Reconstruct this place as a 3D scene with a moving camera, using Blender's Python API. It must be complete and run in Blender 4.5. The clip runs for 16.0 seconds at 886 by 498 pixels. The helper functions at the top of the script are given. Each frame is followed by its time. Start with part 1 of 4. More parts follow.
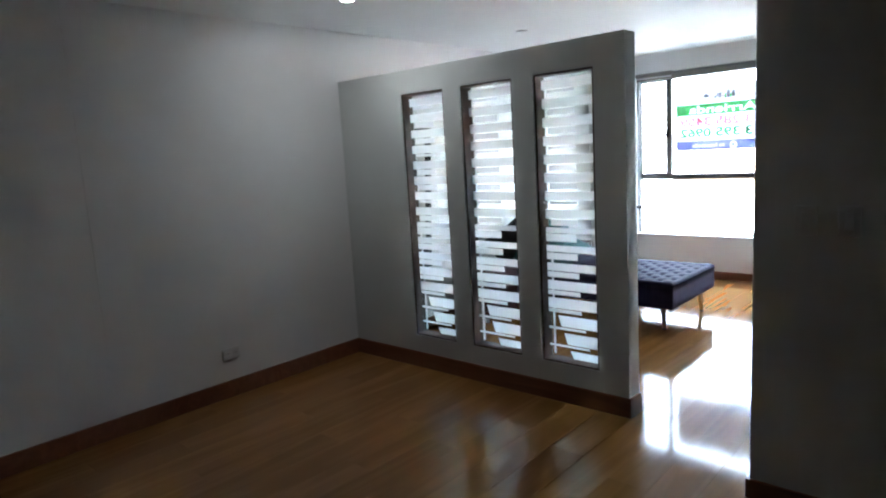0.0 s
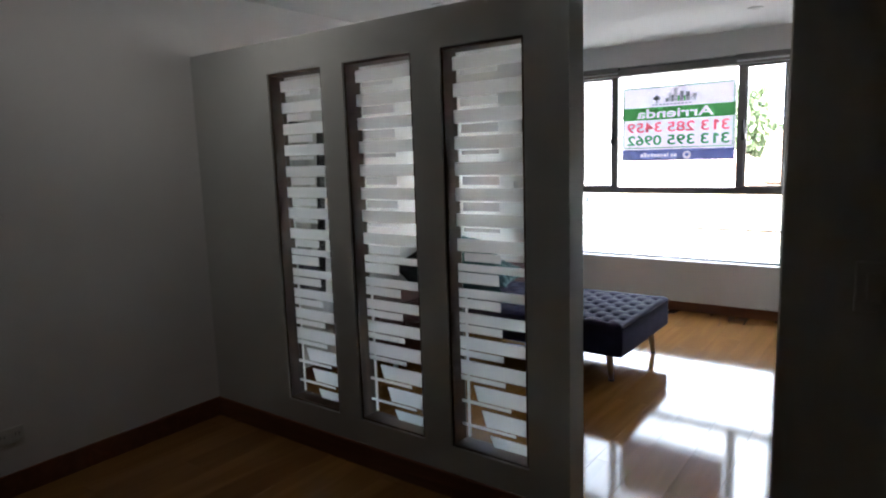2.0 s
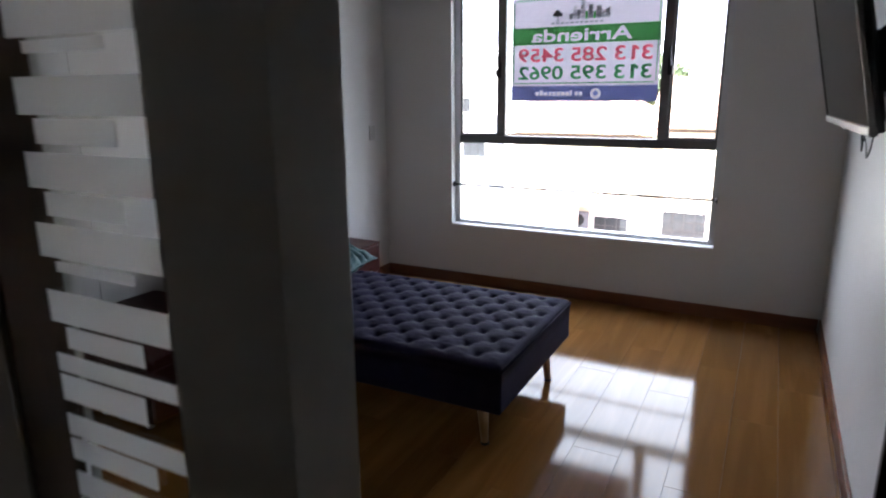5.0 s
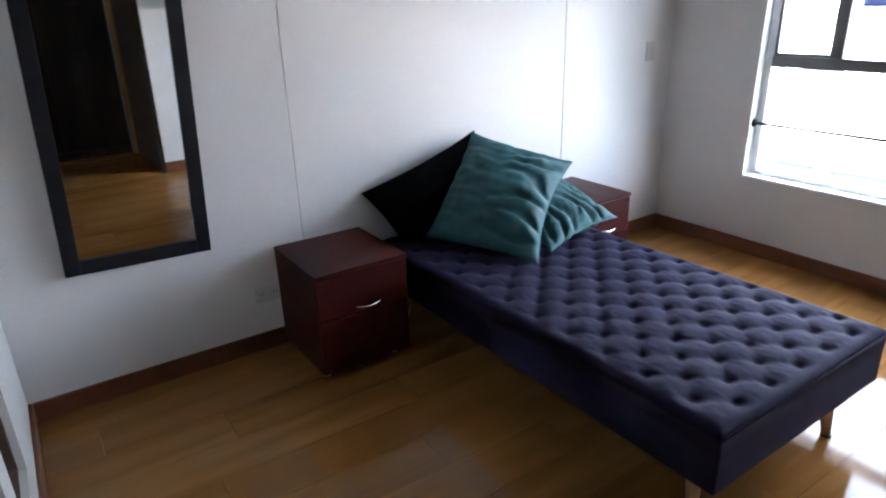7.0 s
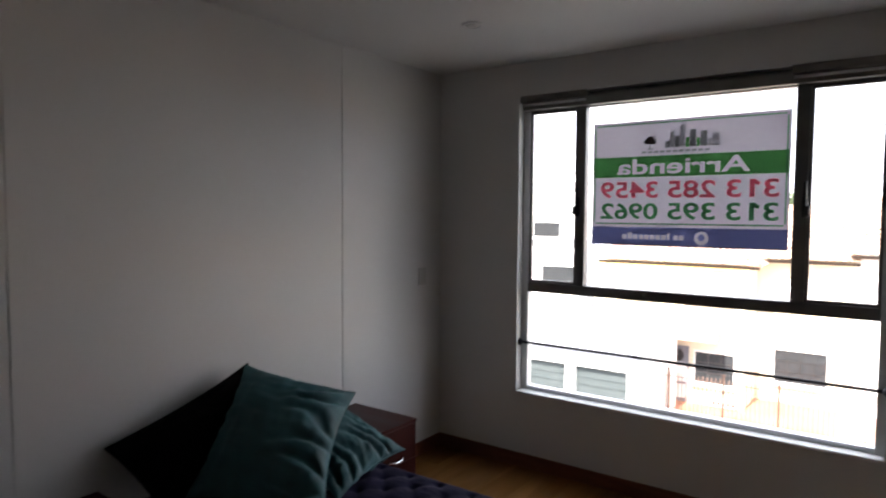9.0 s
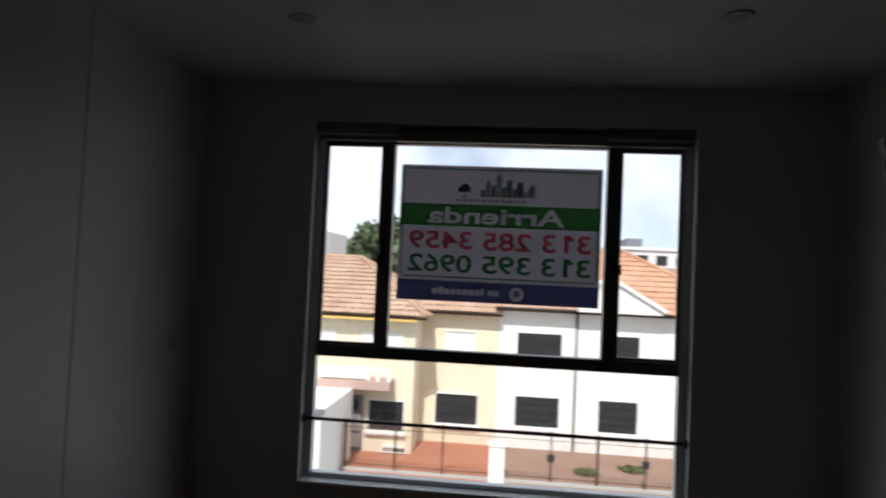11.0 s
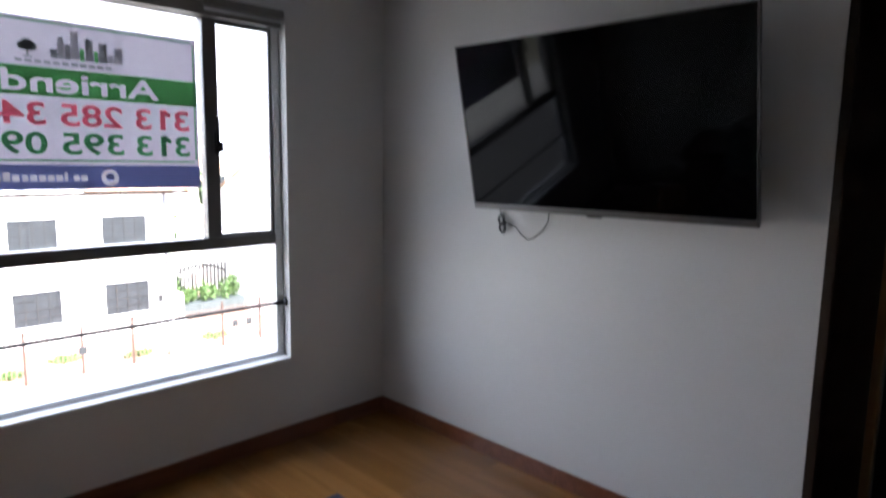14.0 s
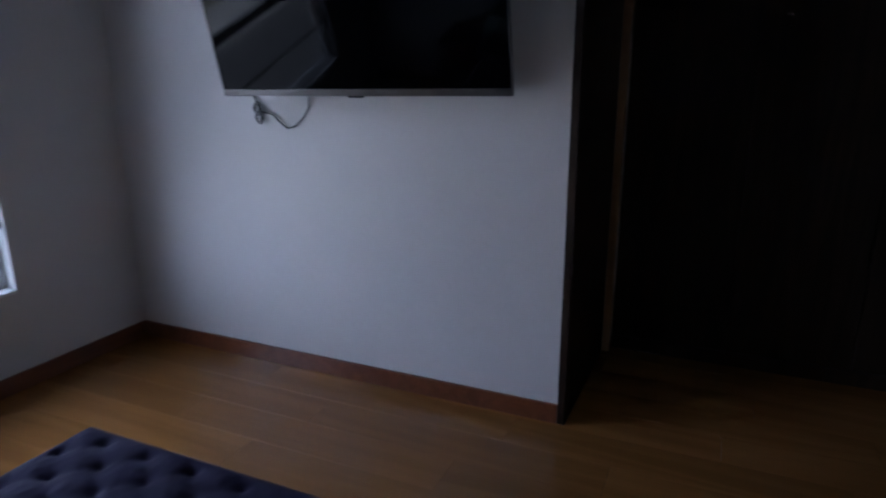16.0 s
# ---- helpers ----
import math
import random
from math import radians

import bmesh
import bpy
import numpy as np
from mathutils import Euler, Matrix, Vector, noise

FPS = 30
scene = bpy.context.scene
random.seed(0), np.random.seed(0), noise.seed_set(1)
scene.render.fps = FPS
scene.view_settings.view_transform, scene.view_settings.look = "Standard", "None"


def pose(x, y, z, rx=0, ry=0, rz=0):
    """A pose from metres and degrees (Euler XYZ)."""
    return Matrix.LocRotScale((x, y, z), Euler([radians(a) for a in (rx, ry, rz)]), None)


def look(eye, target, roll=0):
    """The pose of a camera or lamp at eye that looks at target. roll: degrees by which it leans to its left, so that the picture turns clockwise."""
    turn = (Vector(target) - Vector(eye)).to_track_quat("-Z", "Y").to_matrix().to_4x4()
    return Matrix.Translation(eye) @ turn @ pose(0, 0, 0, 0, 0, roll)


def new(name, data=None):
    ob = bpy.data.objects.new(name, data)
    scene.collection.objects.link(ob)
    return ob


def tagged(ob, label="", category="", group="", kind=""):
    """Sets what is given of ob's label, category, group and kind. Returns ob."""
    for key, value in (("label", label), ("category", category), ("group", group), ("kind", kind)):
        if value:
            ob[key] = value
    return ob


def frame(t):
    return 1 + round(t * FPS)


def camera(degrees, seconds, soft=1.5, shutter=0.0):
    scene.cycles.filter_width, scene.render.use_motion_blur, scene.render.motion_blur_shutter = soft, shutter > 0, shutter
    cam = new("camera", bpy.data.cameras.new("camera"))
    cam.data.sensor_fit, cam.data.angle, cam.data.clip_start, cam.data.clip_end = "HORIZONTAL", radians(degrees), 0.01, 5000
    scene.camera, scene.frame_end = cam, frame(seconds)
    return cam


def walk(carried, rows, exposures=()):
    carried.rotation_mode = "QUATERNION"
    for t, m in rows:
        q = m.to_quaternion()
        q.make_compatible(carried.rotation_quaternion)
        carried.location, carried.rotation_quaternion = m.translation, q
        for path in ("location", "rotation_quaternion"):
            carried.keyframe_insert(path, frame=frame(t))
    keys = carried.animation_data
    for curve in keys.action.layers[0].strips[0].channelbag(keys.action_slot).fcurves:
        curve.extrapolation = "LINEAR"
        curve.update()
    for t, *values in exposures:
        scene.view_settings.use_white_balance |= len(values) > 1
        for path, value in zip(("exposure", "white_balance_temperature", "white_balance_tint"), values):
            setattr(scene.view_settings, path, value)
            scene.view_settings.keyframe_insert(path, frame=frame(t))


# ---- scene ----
cam = camera(70.0, 16.0, 2.0, 0.5)
PATH = [
    (0, (3.8, -3.15, 1.524), (2.476, -1.681, 1.224), -3.4),
    (0.5, (3.707, -2.931, 1.515), (2.402, -1.45, 1.189), -2.8),
    (1, (3.61, -2.646, 1.52), (2.321, -1.138, 1.267), -1.8),
    (1.5, (3.447, -2.383, 1.499), (2.161, -0.877, 1.214), -1.7),
    (2, (3.284, -2.117, 1.511), (2.106, -0.528, 1.215), -1.9),
    (2.5, (3.187, -1.826, 1.492), (1.997, -0.247, 1.192), -2.4),
    (3, (3.083, -1.569, 1.486), (1.957, 0.051, 1.157), -1.8),
    (3.5, (2.969, -1.3, 1.445), (2.047, 0.448, 1.136), -1.1),
    (3.7, (2.939, -1.2, 1.453), (2.06, 0.568, 1.132), -0.2),
    (5.8, (2.677, -0.064, 1.446), (1.694, 1.552, 0.797), 0.9),
    (6, (2.682, 0.027, 1.452), (1.555, 1.537, 0.781), -0.1),
    (6.5, (2.616, 0.184, 1.425), (1.359, 1.506, 0.605), 1.0),
    (7, (2.599, 0.309, 1.467), (1.051, 1.347, 0.741), -1.8),
    (7.5, (2.668, 0.343, 1.47), (1.121, 1.384, 0.746), 0.3),
    (8, (2.631, 0.321, 1.506), (1.2, 1.633, 1.028), 2.3),
    (8.5, (2.563, 0.3, 1.544), (1.26, 1.807, 1.361), 1.2),
    (8.6, (2.55, 0.317, 1.555), (1.273, 1.848, 1.39), 0.9),
    (11, (1.569, 0.712, 1.529), (1.368, 2.7, 1.603), 2.6),
    (11.5, (1.374, 0.776, 1.552), (1.598, 2.761, 1.656), 1.6),
    (12, (1.153, 0.8, 1.557), (1.877, 2.659, 1.7), 2.2),
    (12.5, (0.949, 0.797, 1.572), (1.974, 2.506, 1.737), 2.8),
    (13, (0.886, 0.839, 1.562), (2.013, 2.484, 1.714), 3.4),
    (13.2, (0.835, 0.84, 1.549), (2.058, 2.421, 1.633), 4.1),
    (13.5, (0.734, 0.837, 1.541), (2.082, 2.313, 1.465), 1.7),
    (13.7, (0.68, 0.847, 1.554), (2.065, 2.283, 1.415), 1.6),
    (14, (0.671, 0.907, 1.526), (2.081, 2.298, 1.253), 0.9),
    (14.5, (0.663, 0.903, 1.471), (2.033, 2.272, 0.974), 1.0),
    (15, (0.635, 0.857, 1.455), (2.039, 2.143, 0.843), -0.4),
    (15.5, (0.665, 0.835, 1.458), (2.256, 1.895, 0.869), -1.5),
    (16, (0.786, 0.942, 1.401), (2.541, 1.735, 0.862), -0.4),
]
EXPO = [(0.0, 5.65, 5450, 8), (0.5, 5.3, 5550, 8), (1.0, 4.9, 5700, 9), (1.5, 4.55, 5850, 11), (2.0, 4.25, 6050, 13), (2.5, 4.1, 6100, 15), (3.5, 4.05, 6150, 16), (5.8, 3.25, 6000, 18),
        (6.0, 3.4, 6000, 18), (6.5, 4.1, 5850, 17), (7.0, 4.75, 5750, 14), (7.6, 4.65, 5650, 16), (8.0, 4.2, 6100, 18), (8.5, 3.0, 6600, 18), (8.7, 2.8, 6600, 18), (10.8, 0.15, 6400, 14),
        (12.0, 0.1, 6200, 16), (12.5, 0.6, 6200, 18), (13.2, 2.32, 6200, 18), (14.0, 3.02, 6000, 18), (14.5, 2.62, 6000, 18), (15.0, 2.47, 5900, 18), (15.5, 2.62, 5700, 20), (16.0, 2.67, 5150, 22)]
walk(cam, [(t, look(eye, target, roll)) for t, eye, target, roll in PATH], EXPO)

# ---- sky and sun ----
world = bpy.data.worlds.new("sky")
scene.world = world
world.use_nodes = True
wn, wl = world.node_tree.nodes, world.node_tree.links
wn.clear()
w_out, w_bg, w_sky = wn.new("ShaderNodeOutputWorld"), wn.new("ShaderNodeBackground"), wn.new("ShaderNodeTexSky")
w_sky.sky_type, w_sky.sun_disc = "NISHITA", False
w_sky.sun_elevation, w_sky.sun_rotation = radians(52), radians(186)
w_sky.altitude, w_sky.dust_density = 2600, 1.5
w_co, w_noise, w_ramp, w_mix = wn.new("ShaderNodeTexCoord"), wn.new("ShaderNodeTexNoise"), wn.new("ShaderNodeValToRGB"), wn.new("ShaderNodeMixRGB")
w_noise.inputs["Scale"].default_value, w_noise.inputs["Detail"].default_value = 3.2, 7
w_ramp.color_ramp.elements[0].position, w_ramp.color_ramp.elements[1].position = 0.30, 0.52
w_mix.inputs[2].default_value = (11.0, 11.6, 12.6, 1)
wl.new(w_co.outputs["Generated"], w_noise.inputs["Vector"])
wl.new(w_noise.outputs["Fac"], w_ramp.inputs["Fac"])
wl.new(w_ramp.outputs["Color"], w_mix.inputs[0])
wl.new(w_sky.outputs["Color"], w_mix.inputs[1])
wl.new(w_mix.outputs["Color"], w_bg.inputs["Color"])
wl.new(w_bg.outputs["Background"], w_out.inputs["Surface"])
w_bg.inputs["Strength"].default_value = 0.10

sun_data = bpy.data.lights.new("sun", "SUN")
sun_data.energy, sun_data.angle, sun_data.color = 5.0, radians(0.5), (1.0, 0.95, 0.88)
sun = new("sun", sun_data)
sun.matrix_world = look((-3, -30, 38), (0, 0, 0))

# ---- materials ----
def nodes_of(name):
    m = bpy.data.materials.new(name)
    m.use_nodes = True
    return m, m.node_tree.nodes, m.node_tree.links, m.node_tree.nodes["Principled BSDF"]


def surface(name, col, col2=None, rough=0.5, scale=8.0, bump=0.0, fine=90.0, metal=0.0, sheen=0.0, coat=0.0,
            stretch=(1, 1, 1), vary=0.0, spec=0.5, rough_var=0.12):
    """Colour that wanders between two tones at two scales, with wear in the gloss and fine relief."""
    m, n, l, b = nodes_of(name)
    col2 = col2 or tuple(c * 0.86 for c in col)
    co, mp = n.new("ShaderNodeTexCoord"), n.new("ShaderNodeMapping")
    mp.inputs["Scale"].default_value = stretch
    l.new(co.outputs["Object"], mp.inputs["Vector"])
    big, small = n.new("ShaderNodeTexNoise"), n.new("ShaderNodeTexNoise")
    big.inputs["Scale"].default_value, big.inputs["Detail"].default_value = scale, 4
    small.inputs["Scale"].default_value, small.inputs["Detail"].default_value = fine, 3
    for k in (big, small):
        l.new(mp.outputs["Vector"], k.inputs["Vector"])
    add = n.new("ShaderNodeMath")
    add.operation = "MULTIPLY_ADD"
    l.new(small.outputs["Fac"], add.inputs[0])
    add.inputs[1].default_value = 0.4
    l.new(big.outputs["Fac"], add.inputs[2])
    ramp = n.new("ShaderNodeValToRGB")
    ramp.color_ramp.elements[0].position, ramp.color_ramp.elements[1].position = 0.45, 0.95
    ramp.color_ramp.elements[0].color, ramp.color_ramp.elements[1].color = (*col, 1), (*col2, 1)
    l.new(add.outputs[0], ramp.inputs["Fac"])
    last = ramp.outputs["Color"]
    if vary:
        info, hsv, mr = n.new("ShaderNodeObjectInfo"), n.new("ShaderNodeHueSaturation"), n.new("ShaderNodeMapRange")
        mr.inputs["To Min"].default_value, mr.inputs["To Max"].default_value = 1 - vary, 1 + vary
        l.new(info.outputs["Random"], mr.inputs["Value"])
        l.new(mr.outputs["Result"], hsv.inputs["Value"])
        l.new(last, hsv.inputs["Color"])
        last = hsv.outputs["Color"]
    l.new(last, b.inputs["Base Color"])
    rr = n.new("ShaderNodeMapRange")
    rr.inputs["To Min"].default_value, rr.inputs["To Max"].default_value = max(0.02, rough - rough_var * rough), min(1, rough + rough_var * rough)
    l.new(big.outputs["Fac"], rr.inputs["Value"])
    l.new(rr.outputs["Result"], b.inputs["Roughness"])
    b.inputs["Metallic"].default_value = metal
    b.inputs["Specular IOR Level"].default_value = spec
    if sheen:
        b.inputs["Sheen Weight"].default_value, b.inputs["Sheen Roughness"].default_value = sheen, 0.35
        b.inputs["Sheen Tint"].default_value = (*[min(1, c * 4 + 0.15) for c in col], 1)
    if coat:
        b.inputs["Coat Weight"].default_value, b.inputs["Coat Roughness"].default_value = coat, 0.06
    if bump:
        bp = n.new("ShaderNodeBump")
        bp.inputs["Strength"].default_value, bp.inputs["Distance"].default_value = bump, 0.004
        l.new(add.outputs[0], bp.inputs["Height"])
        l.new(bp.outputs["Normal"], b.inputs["Normal"])
    return m


def pane_glass(name, tint=(0.96, 0.98, 0.97)):
    m, n, l, b = nodes_of(name)
    tr, gl, mix, lw = n.new("ShaderNodeBsdfTransparent"), n.new("ShaderNodeBsdfGlossy"), n.new("ShaderNodeMixShader"), n.new("ShaderNodeLayerWeight")
    tr.inputs["Color"].default_value = (*tint, 1)
    gl.inputs["Roughness"].default_value = 0.02
    lw.inputs["Blend"].default_value = 0.5
    power, scale = n.new("ShaderNodeMath"), n.new("ShaderNodeMath")
    power.operation, power.inputs[1].default_value = "POWER", 5.0
    scale.operation = "MULTIPLY_ADD"
    scale.inputs[1].default_value, scale.inputs[2].default_value = 0.95, 0.04
    l.new(lw.outputs["Facing"], power.inputs[0])
    l.new(power.outputs[0], scale.inputs[0])
    l.new(scale.outputs[0], mix.inputs["Fac"])
    l.new(tr.outputs[0], mix.inputs[1])
    l.new(gl.outputs[0], mix.inputs[2])
    l.new(mix.outputs[0], n["Material Output"].inputs["Surface"])
    return m


def sheet(name, col, through_part=0.5, clear=0.0):
    """Thin printed or frosted film: part of the light scatters through it."""
    m, n, l, b = nodes_of(name)
    df, tl, mix = n.new("ShaderNodeBsdfDiffuse"), n.new("ShaderNodeBsdfTranslucent"), n.new("ShaderNodeMixShader")
    tn, rp = n.new("ShaderNodeTexNoise"), n.new("ShaderNodeValToRGB")
    tn.inputs["Scale"].default_value = 30
    rp.color_ramp.elements[0].color = (*[c * 0.93 for c in col], 1)
    rp.color_ramp.elements[1].color = (*col, 1)
    l.new(tn.outputs["Fac"], rp.inputs["Fac"])
    l.new(rp.outputs["Color"], df.inputs["Color"])
    l.new(rp.outputs["Color"], tl.inputs["Color"])
    mix.inputs["Fac"].default_value = through_part
    l.new(df.outputs[0], mix.inputs[1])
    l.new(tl.outputs[0], mix.inputs[2])
    last = mix.outputs[0]
    if clear:
        tr, mix2 = n.new("ShaderNodeBsdfTransparent"), n.new("ShaderNodeMixShader")
        mix2.inputs["Fac"].default_value = clear
        l.new(last, mix2.inputs[1])
        l.new(tr.outputs[0], mix2.inputs[2])
        last = mix2.outputs[0]
    l.new(last, n["Material Output"].inputs["Surface"])
    return m


def wood(name, dark, light, rough, grain_axis, coat=0.0, vary=0.0, scale=1.0, relief=0.05):
    """Long grain along one axis, with knots and streaks; vary shifts each board."""
    m, n, l, b = nodes_of(name)
    co, mp = n.new("ShaderNodeTexCoord"), n.new("ShaderNodeMapping")
    s = [9.0 * scale] * 3
    s[grain_axis] = 0.8 * scale
    mp.inputs["Scale"].default_value = s
    l.new(co.outputs["Object"], mp.inputs["Vector"])
    info = n.new("ShaderNodeObjectInfo")
    sh = n.new("ShaderNodeVectorMath")
    sh.operation = "MULTIPLY_ADD"
    l.new(info.outputs["Random"], sh.inputs[0])
    sh.inputs[1].default_value = (37, 61, 23)
    l.new(mp.outputs["Vector"], sh.inputs[2])
    a, c = n.new("ShaderNodeTexNoise"), n.new("ShaderNodeTexNoise")
    a.inputs["Scale"].default_value, a.inputs["Detail"].default_value, a.inputs["Distortion"].default_value = 1.3, 6, 1.6
    c.inputs["Scale"].default_value, c.inputs["Detail"].default_value = 9, 4
    l.new(sh.outputs["Vector"], a.inputs["Vector"])
    l.new(sh.outputs["Vector"], c.inputs["Vector"])
    mx = n.new("ShaderNodeMath")
    mx.operation = "MULTIPLY_ADD"
    l.new(c.outputs["Fac"], mx.inputs[0])
    mx.inputs[1].default_value = 0.16
    l.new(a.outputs["Fac"], mx.inputs[2])
    ramp = n.new("ShaderNodeValToRGB")
    ramp.color_ramp.elements[0].position, ramp.color_ramp.elements[1].position = 0.48, 0.86
    ramp.color_ramp.elements[0].color, ramp.color_ramp.elements[1].color = (*dark, 1), (*light, 1)
    l.new(mx.outputs[0], ramp.inputs["Fac"])
    last = ramp.outputs["Color"]
    if vary:
        hsv, mr = n.new("ShaderNodeHueSaturation"), n.new("ShaderNodeMapRange")
        mr.inputs["To Min"].default_value, mr.inputs["To Max"].default_value = 1 - vary, 1 + vary
        l.new(info.outputs["Random"], mr.inputs["Value"])
        l.new(mr.outputs["Result"], hsv.inputs["Value"])
        l.new(last, hsv.inputs["Color"])
        last = hsv.outputs["Color"]
    l.new(last, b.inputs["Base Color"])
    rr = n.new("ShaderNodeMapRange")
    rr.inputs["To Min"].default_value, rr.inputs["To Max"].default_value = rough * 0.8, rough * 1.25
    l.new(a.outputs["Fac"], rr.inputs["Value"])
    l.new(rr.outputs["Result"], b.inputs["Roughness"])
    if coat:
        b.inputs["Coat Weight"].default_value, b.inputs["Coat Roughness"].default_value = coat, 0.08
    bp = n.new("ShaderNodeBump")
    bp.inputs["Strength"].default_value, bp.inputs["Distance"].default_value = relief, 0.002
    l.new(mx.outputs[0], bp.inputs["Height"])
    l.new(bp.outputs["Normal"], b.inputs["Normal"])
    return m


PAINT = surface("wall_paint", (0.61, 0.60, 0.588), (0.565, 0.556, 0.543), 0.45, 1.3, 0.05, 160)
CEIL = surface("ceiling_paint", (0.63, 0.623, 0.612), (0.59, 0.583, 0.572), 0.7, 1.0, 0.04, 140)
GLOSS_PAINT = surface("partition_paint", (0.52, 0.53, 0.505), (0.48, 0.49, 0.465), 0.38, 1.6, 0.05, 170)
FLOOR = wood("laminate", (0.185, 0.084, 0.023), (0.275, 0.135, 0.039), 0.085, 1, 0.0, 0.07, 0.45, 0.0)
SKIRT = wood("skirting_wood", (0.125, 0.040, 0.017), (0.19, 0.068, 0.030), 0.3, 0, 0.2)
JAMB = wood("jamb_wood", (0.020, 0.012, 0.008), (0.042, 0.027, 0.017), 0.45, 2)
CLOSET = wood("wardrobe_wood", (0.013, 0.008, 0.005), (0.030, 0.019, 0.012), 0.5, 2, 0, 0.08)
MAHOGANY = wood("mahogany", (0.028, 0.0032, 0.0022), (0.044, 0.0055, 0.0034), 0.42, 0, 0.0)
FLOOR.node_tree.nodes["Principled BSDF"].inputs["Specular IOR Level"].default_value = 0.26
for dull in (MAHOGANY, JAMB, CLOSET):
    dull.node_tree.nodes["Principled BSDF"].inputs["Specular IOR Level"].default_value = 0.16
BEECH = wood("beech", (0.32, 0.17, 0.075), (0.50, 0.30, 0.15), 0.4, 2)
ALU = surface("window_aluminium", (0.17, 0.165, 0.16), (0.12, 0.115, 0.11), 0.42, 5, 0.03, 220, metal=0.55)
ALU_PALE = surface("pale_aluminium", (0.62, 0.63, 0.64), (0.52, 0.53, 0.54), 0.35, 5, 0.03, 220, metal=0.4)
RAIL = surface("blind_rail", (0.20, 0.185, 0.17), (0.14, 0.13, 0.12), 0.4, 6, 0.03, 200)
SLOT_WOOD = wood("slot_lining_wood", (0.060, 0.036, 0.020), (0.105, 0.066, 0.040), 0.55, 2)
BLACK = surface("black_plastic", (0.012, 0.012, 0.013), (0.02, 0.02, 0.02), 0.45, 12, 0.04, 300)
BLACK_WOOD = surface("black_frame_paint", (0.006, 0.006, 0.008), (0.012, 0.012, 0.014), 0.5, 10, 0.06, 250, spec=0.15)
STEEL = surface("chrome", (0.80, 0.80, 0.80), (0.7, 0.7, 0.7), 0.14, 10, 0.0, 200, metal=1.0)
BAR = surface("black_iron", (0.02, 0.02, 0.025), (0.04, 0.04, 0.045), 0.35, 14, 0.05, 200, metal=0.6)
TV_BEZEL = surface("tv_bezel", (0.15, 0.142, 0.138), (0.11, 0.105, 0.10), 0.3, 8, 0.02, 240, metal=0.7)
SCREEN = surface("screen_glass", (0.0012, 0.0012, 0.0015), (0.002, 0.002, 0.0024), 0.06, 4, 0.0, 100, spec=0.10)
PLATE = surface("plate_plastic", (0.50, 0.50, 0.475), (0.45, 0.45, 0.43), 0.4, 10, 0.02, 200)
VELVET = surface("bed_velvet", (0.0125, 0.0105, 0.029), (0.022, 0.0185, 0.046), 0.85, 14, 0.25, 420, sheen=0.07, spec=0.14)
TEAL = surface("teal_velvet", (0.007, 0.052, 0.060), (0.014, 0.090, 0.099), 0.7, 9, 0.2, 380, sheen=0.3)
BLACK_VELVET = surface("black_velvet", (0.0018, 0.0018, 0.0022), (0.0035, 0.0035, 0.004), 0.9, 10, 0.2, 380, spec=0.06)
GLASS = pane_glass("window_glass")
PART_GLASS = pane_glass("partition_glass", (0.95, 0.97, 0.96))
FROST = sheet("frosted_film", (0.80, 0.82, 0.84), 0.5, 0.06)
S_WHITE = sheet("print_white", (0.48, 0.465, 0.495), 0.62)
S_GREEN = sheet("print_green", (0.12, 0.46, 0.13), 0.62)
S_RED = sheet("print_red", (0.96, 0.17, 0.23), 0.62)
S_DGREEN = sheet("print_dark_green", (0.10, 0.38, 0.15), 0.62)
S_BLUE = sheet("print_blue", (0.22, 0.26, 0.52), 0.62)
S_GREY = sheet("print_grey", (0.27, 0.29, 0.28), 0.62)
S_PALE = sheet("print_pale_grey", (0.40, 0.41, 0.41), 0.62)
STUCCO = surface("white_stucco", (0.80, 0.79, 0.76), (0.70, 0.69, 0.66), 0.9, 0.7, 0.3, 30)
CREAM = surface("cream_stucco", (0.76, 0.68, 0.52), (0.68, 0.60, 0.45), 0.9, 0.7, 0.3, 30)
YELLOW = surface("yellow_trim", (0.70, 0.46, 0.12), (0.62, 0.40, 0.10), 0.8, 1.5, 0.1, 40)
TILE = surface("clay_tile", (0.36, 0.21, 0.14), (0.47, 0.33, 0.245), 0.85, 1.6, 0.3, 22)
TILE_O = surface("orange_clay_tile", (0.43, 0.21, 0.12), (0.53, 0.31, 0.20), 0.85, 1.2, 0.3, 22)
DARK_GLASS = surface("dark_window_glass", (0.022, 0.024, 0.026), (0.04, 0.042, 0.045), 0.25, 3, 0.0, 40, spec=0.2)
IRON = surface("painted_iron", (0.014, 0.014, 0.015), (0.024, 0.023, 0.022), 0.5, 4, 0.1, 60)
FENCE_IRON = surface("pale_brown_iron", (0.16, 0.085, 0.055), (0.21, 0.12, 0.085), 0.6, 4, 0.1, 60)
RUST_IRON = surface("brown_iron", (0.045, 0.021, 0.013), (0.065, 0.031, 0.019), 0.6, 4, 0.1, 60)
PINK = surface("pink_concrete", (0.46, 0.32, 0.28), (0.40, 0.28, 0.24), 0.85, 1.5, 0.2, 40)
GREY_PAINT = surface("grey_paint", (0.19, 0.195, 0.22), (0.15, 0.155, 0.18), 0.7, 2, 0.1, 40)
GARAGE = surface("garage_steel", (0.05, 0.062, 0.062), (0.07, 0.082, 0.082), 0.5, 3, 0.1, 50)
RED_PAVE = surface("red_paving", (0.36, 0.125, 0.07), (0.43, 0.185, 0.115), 0.8, 1.0, 0.2, 18)
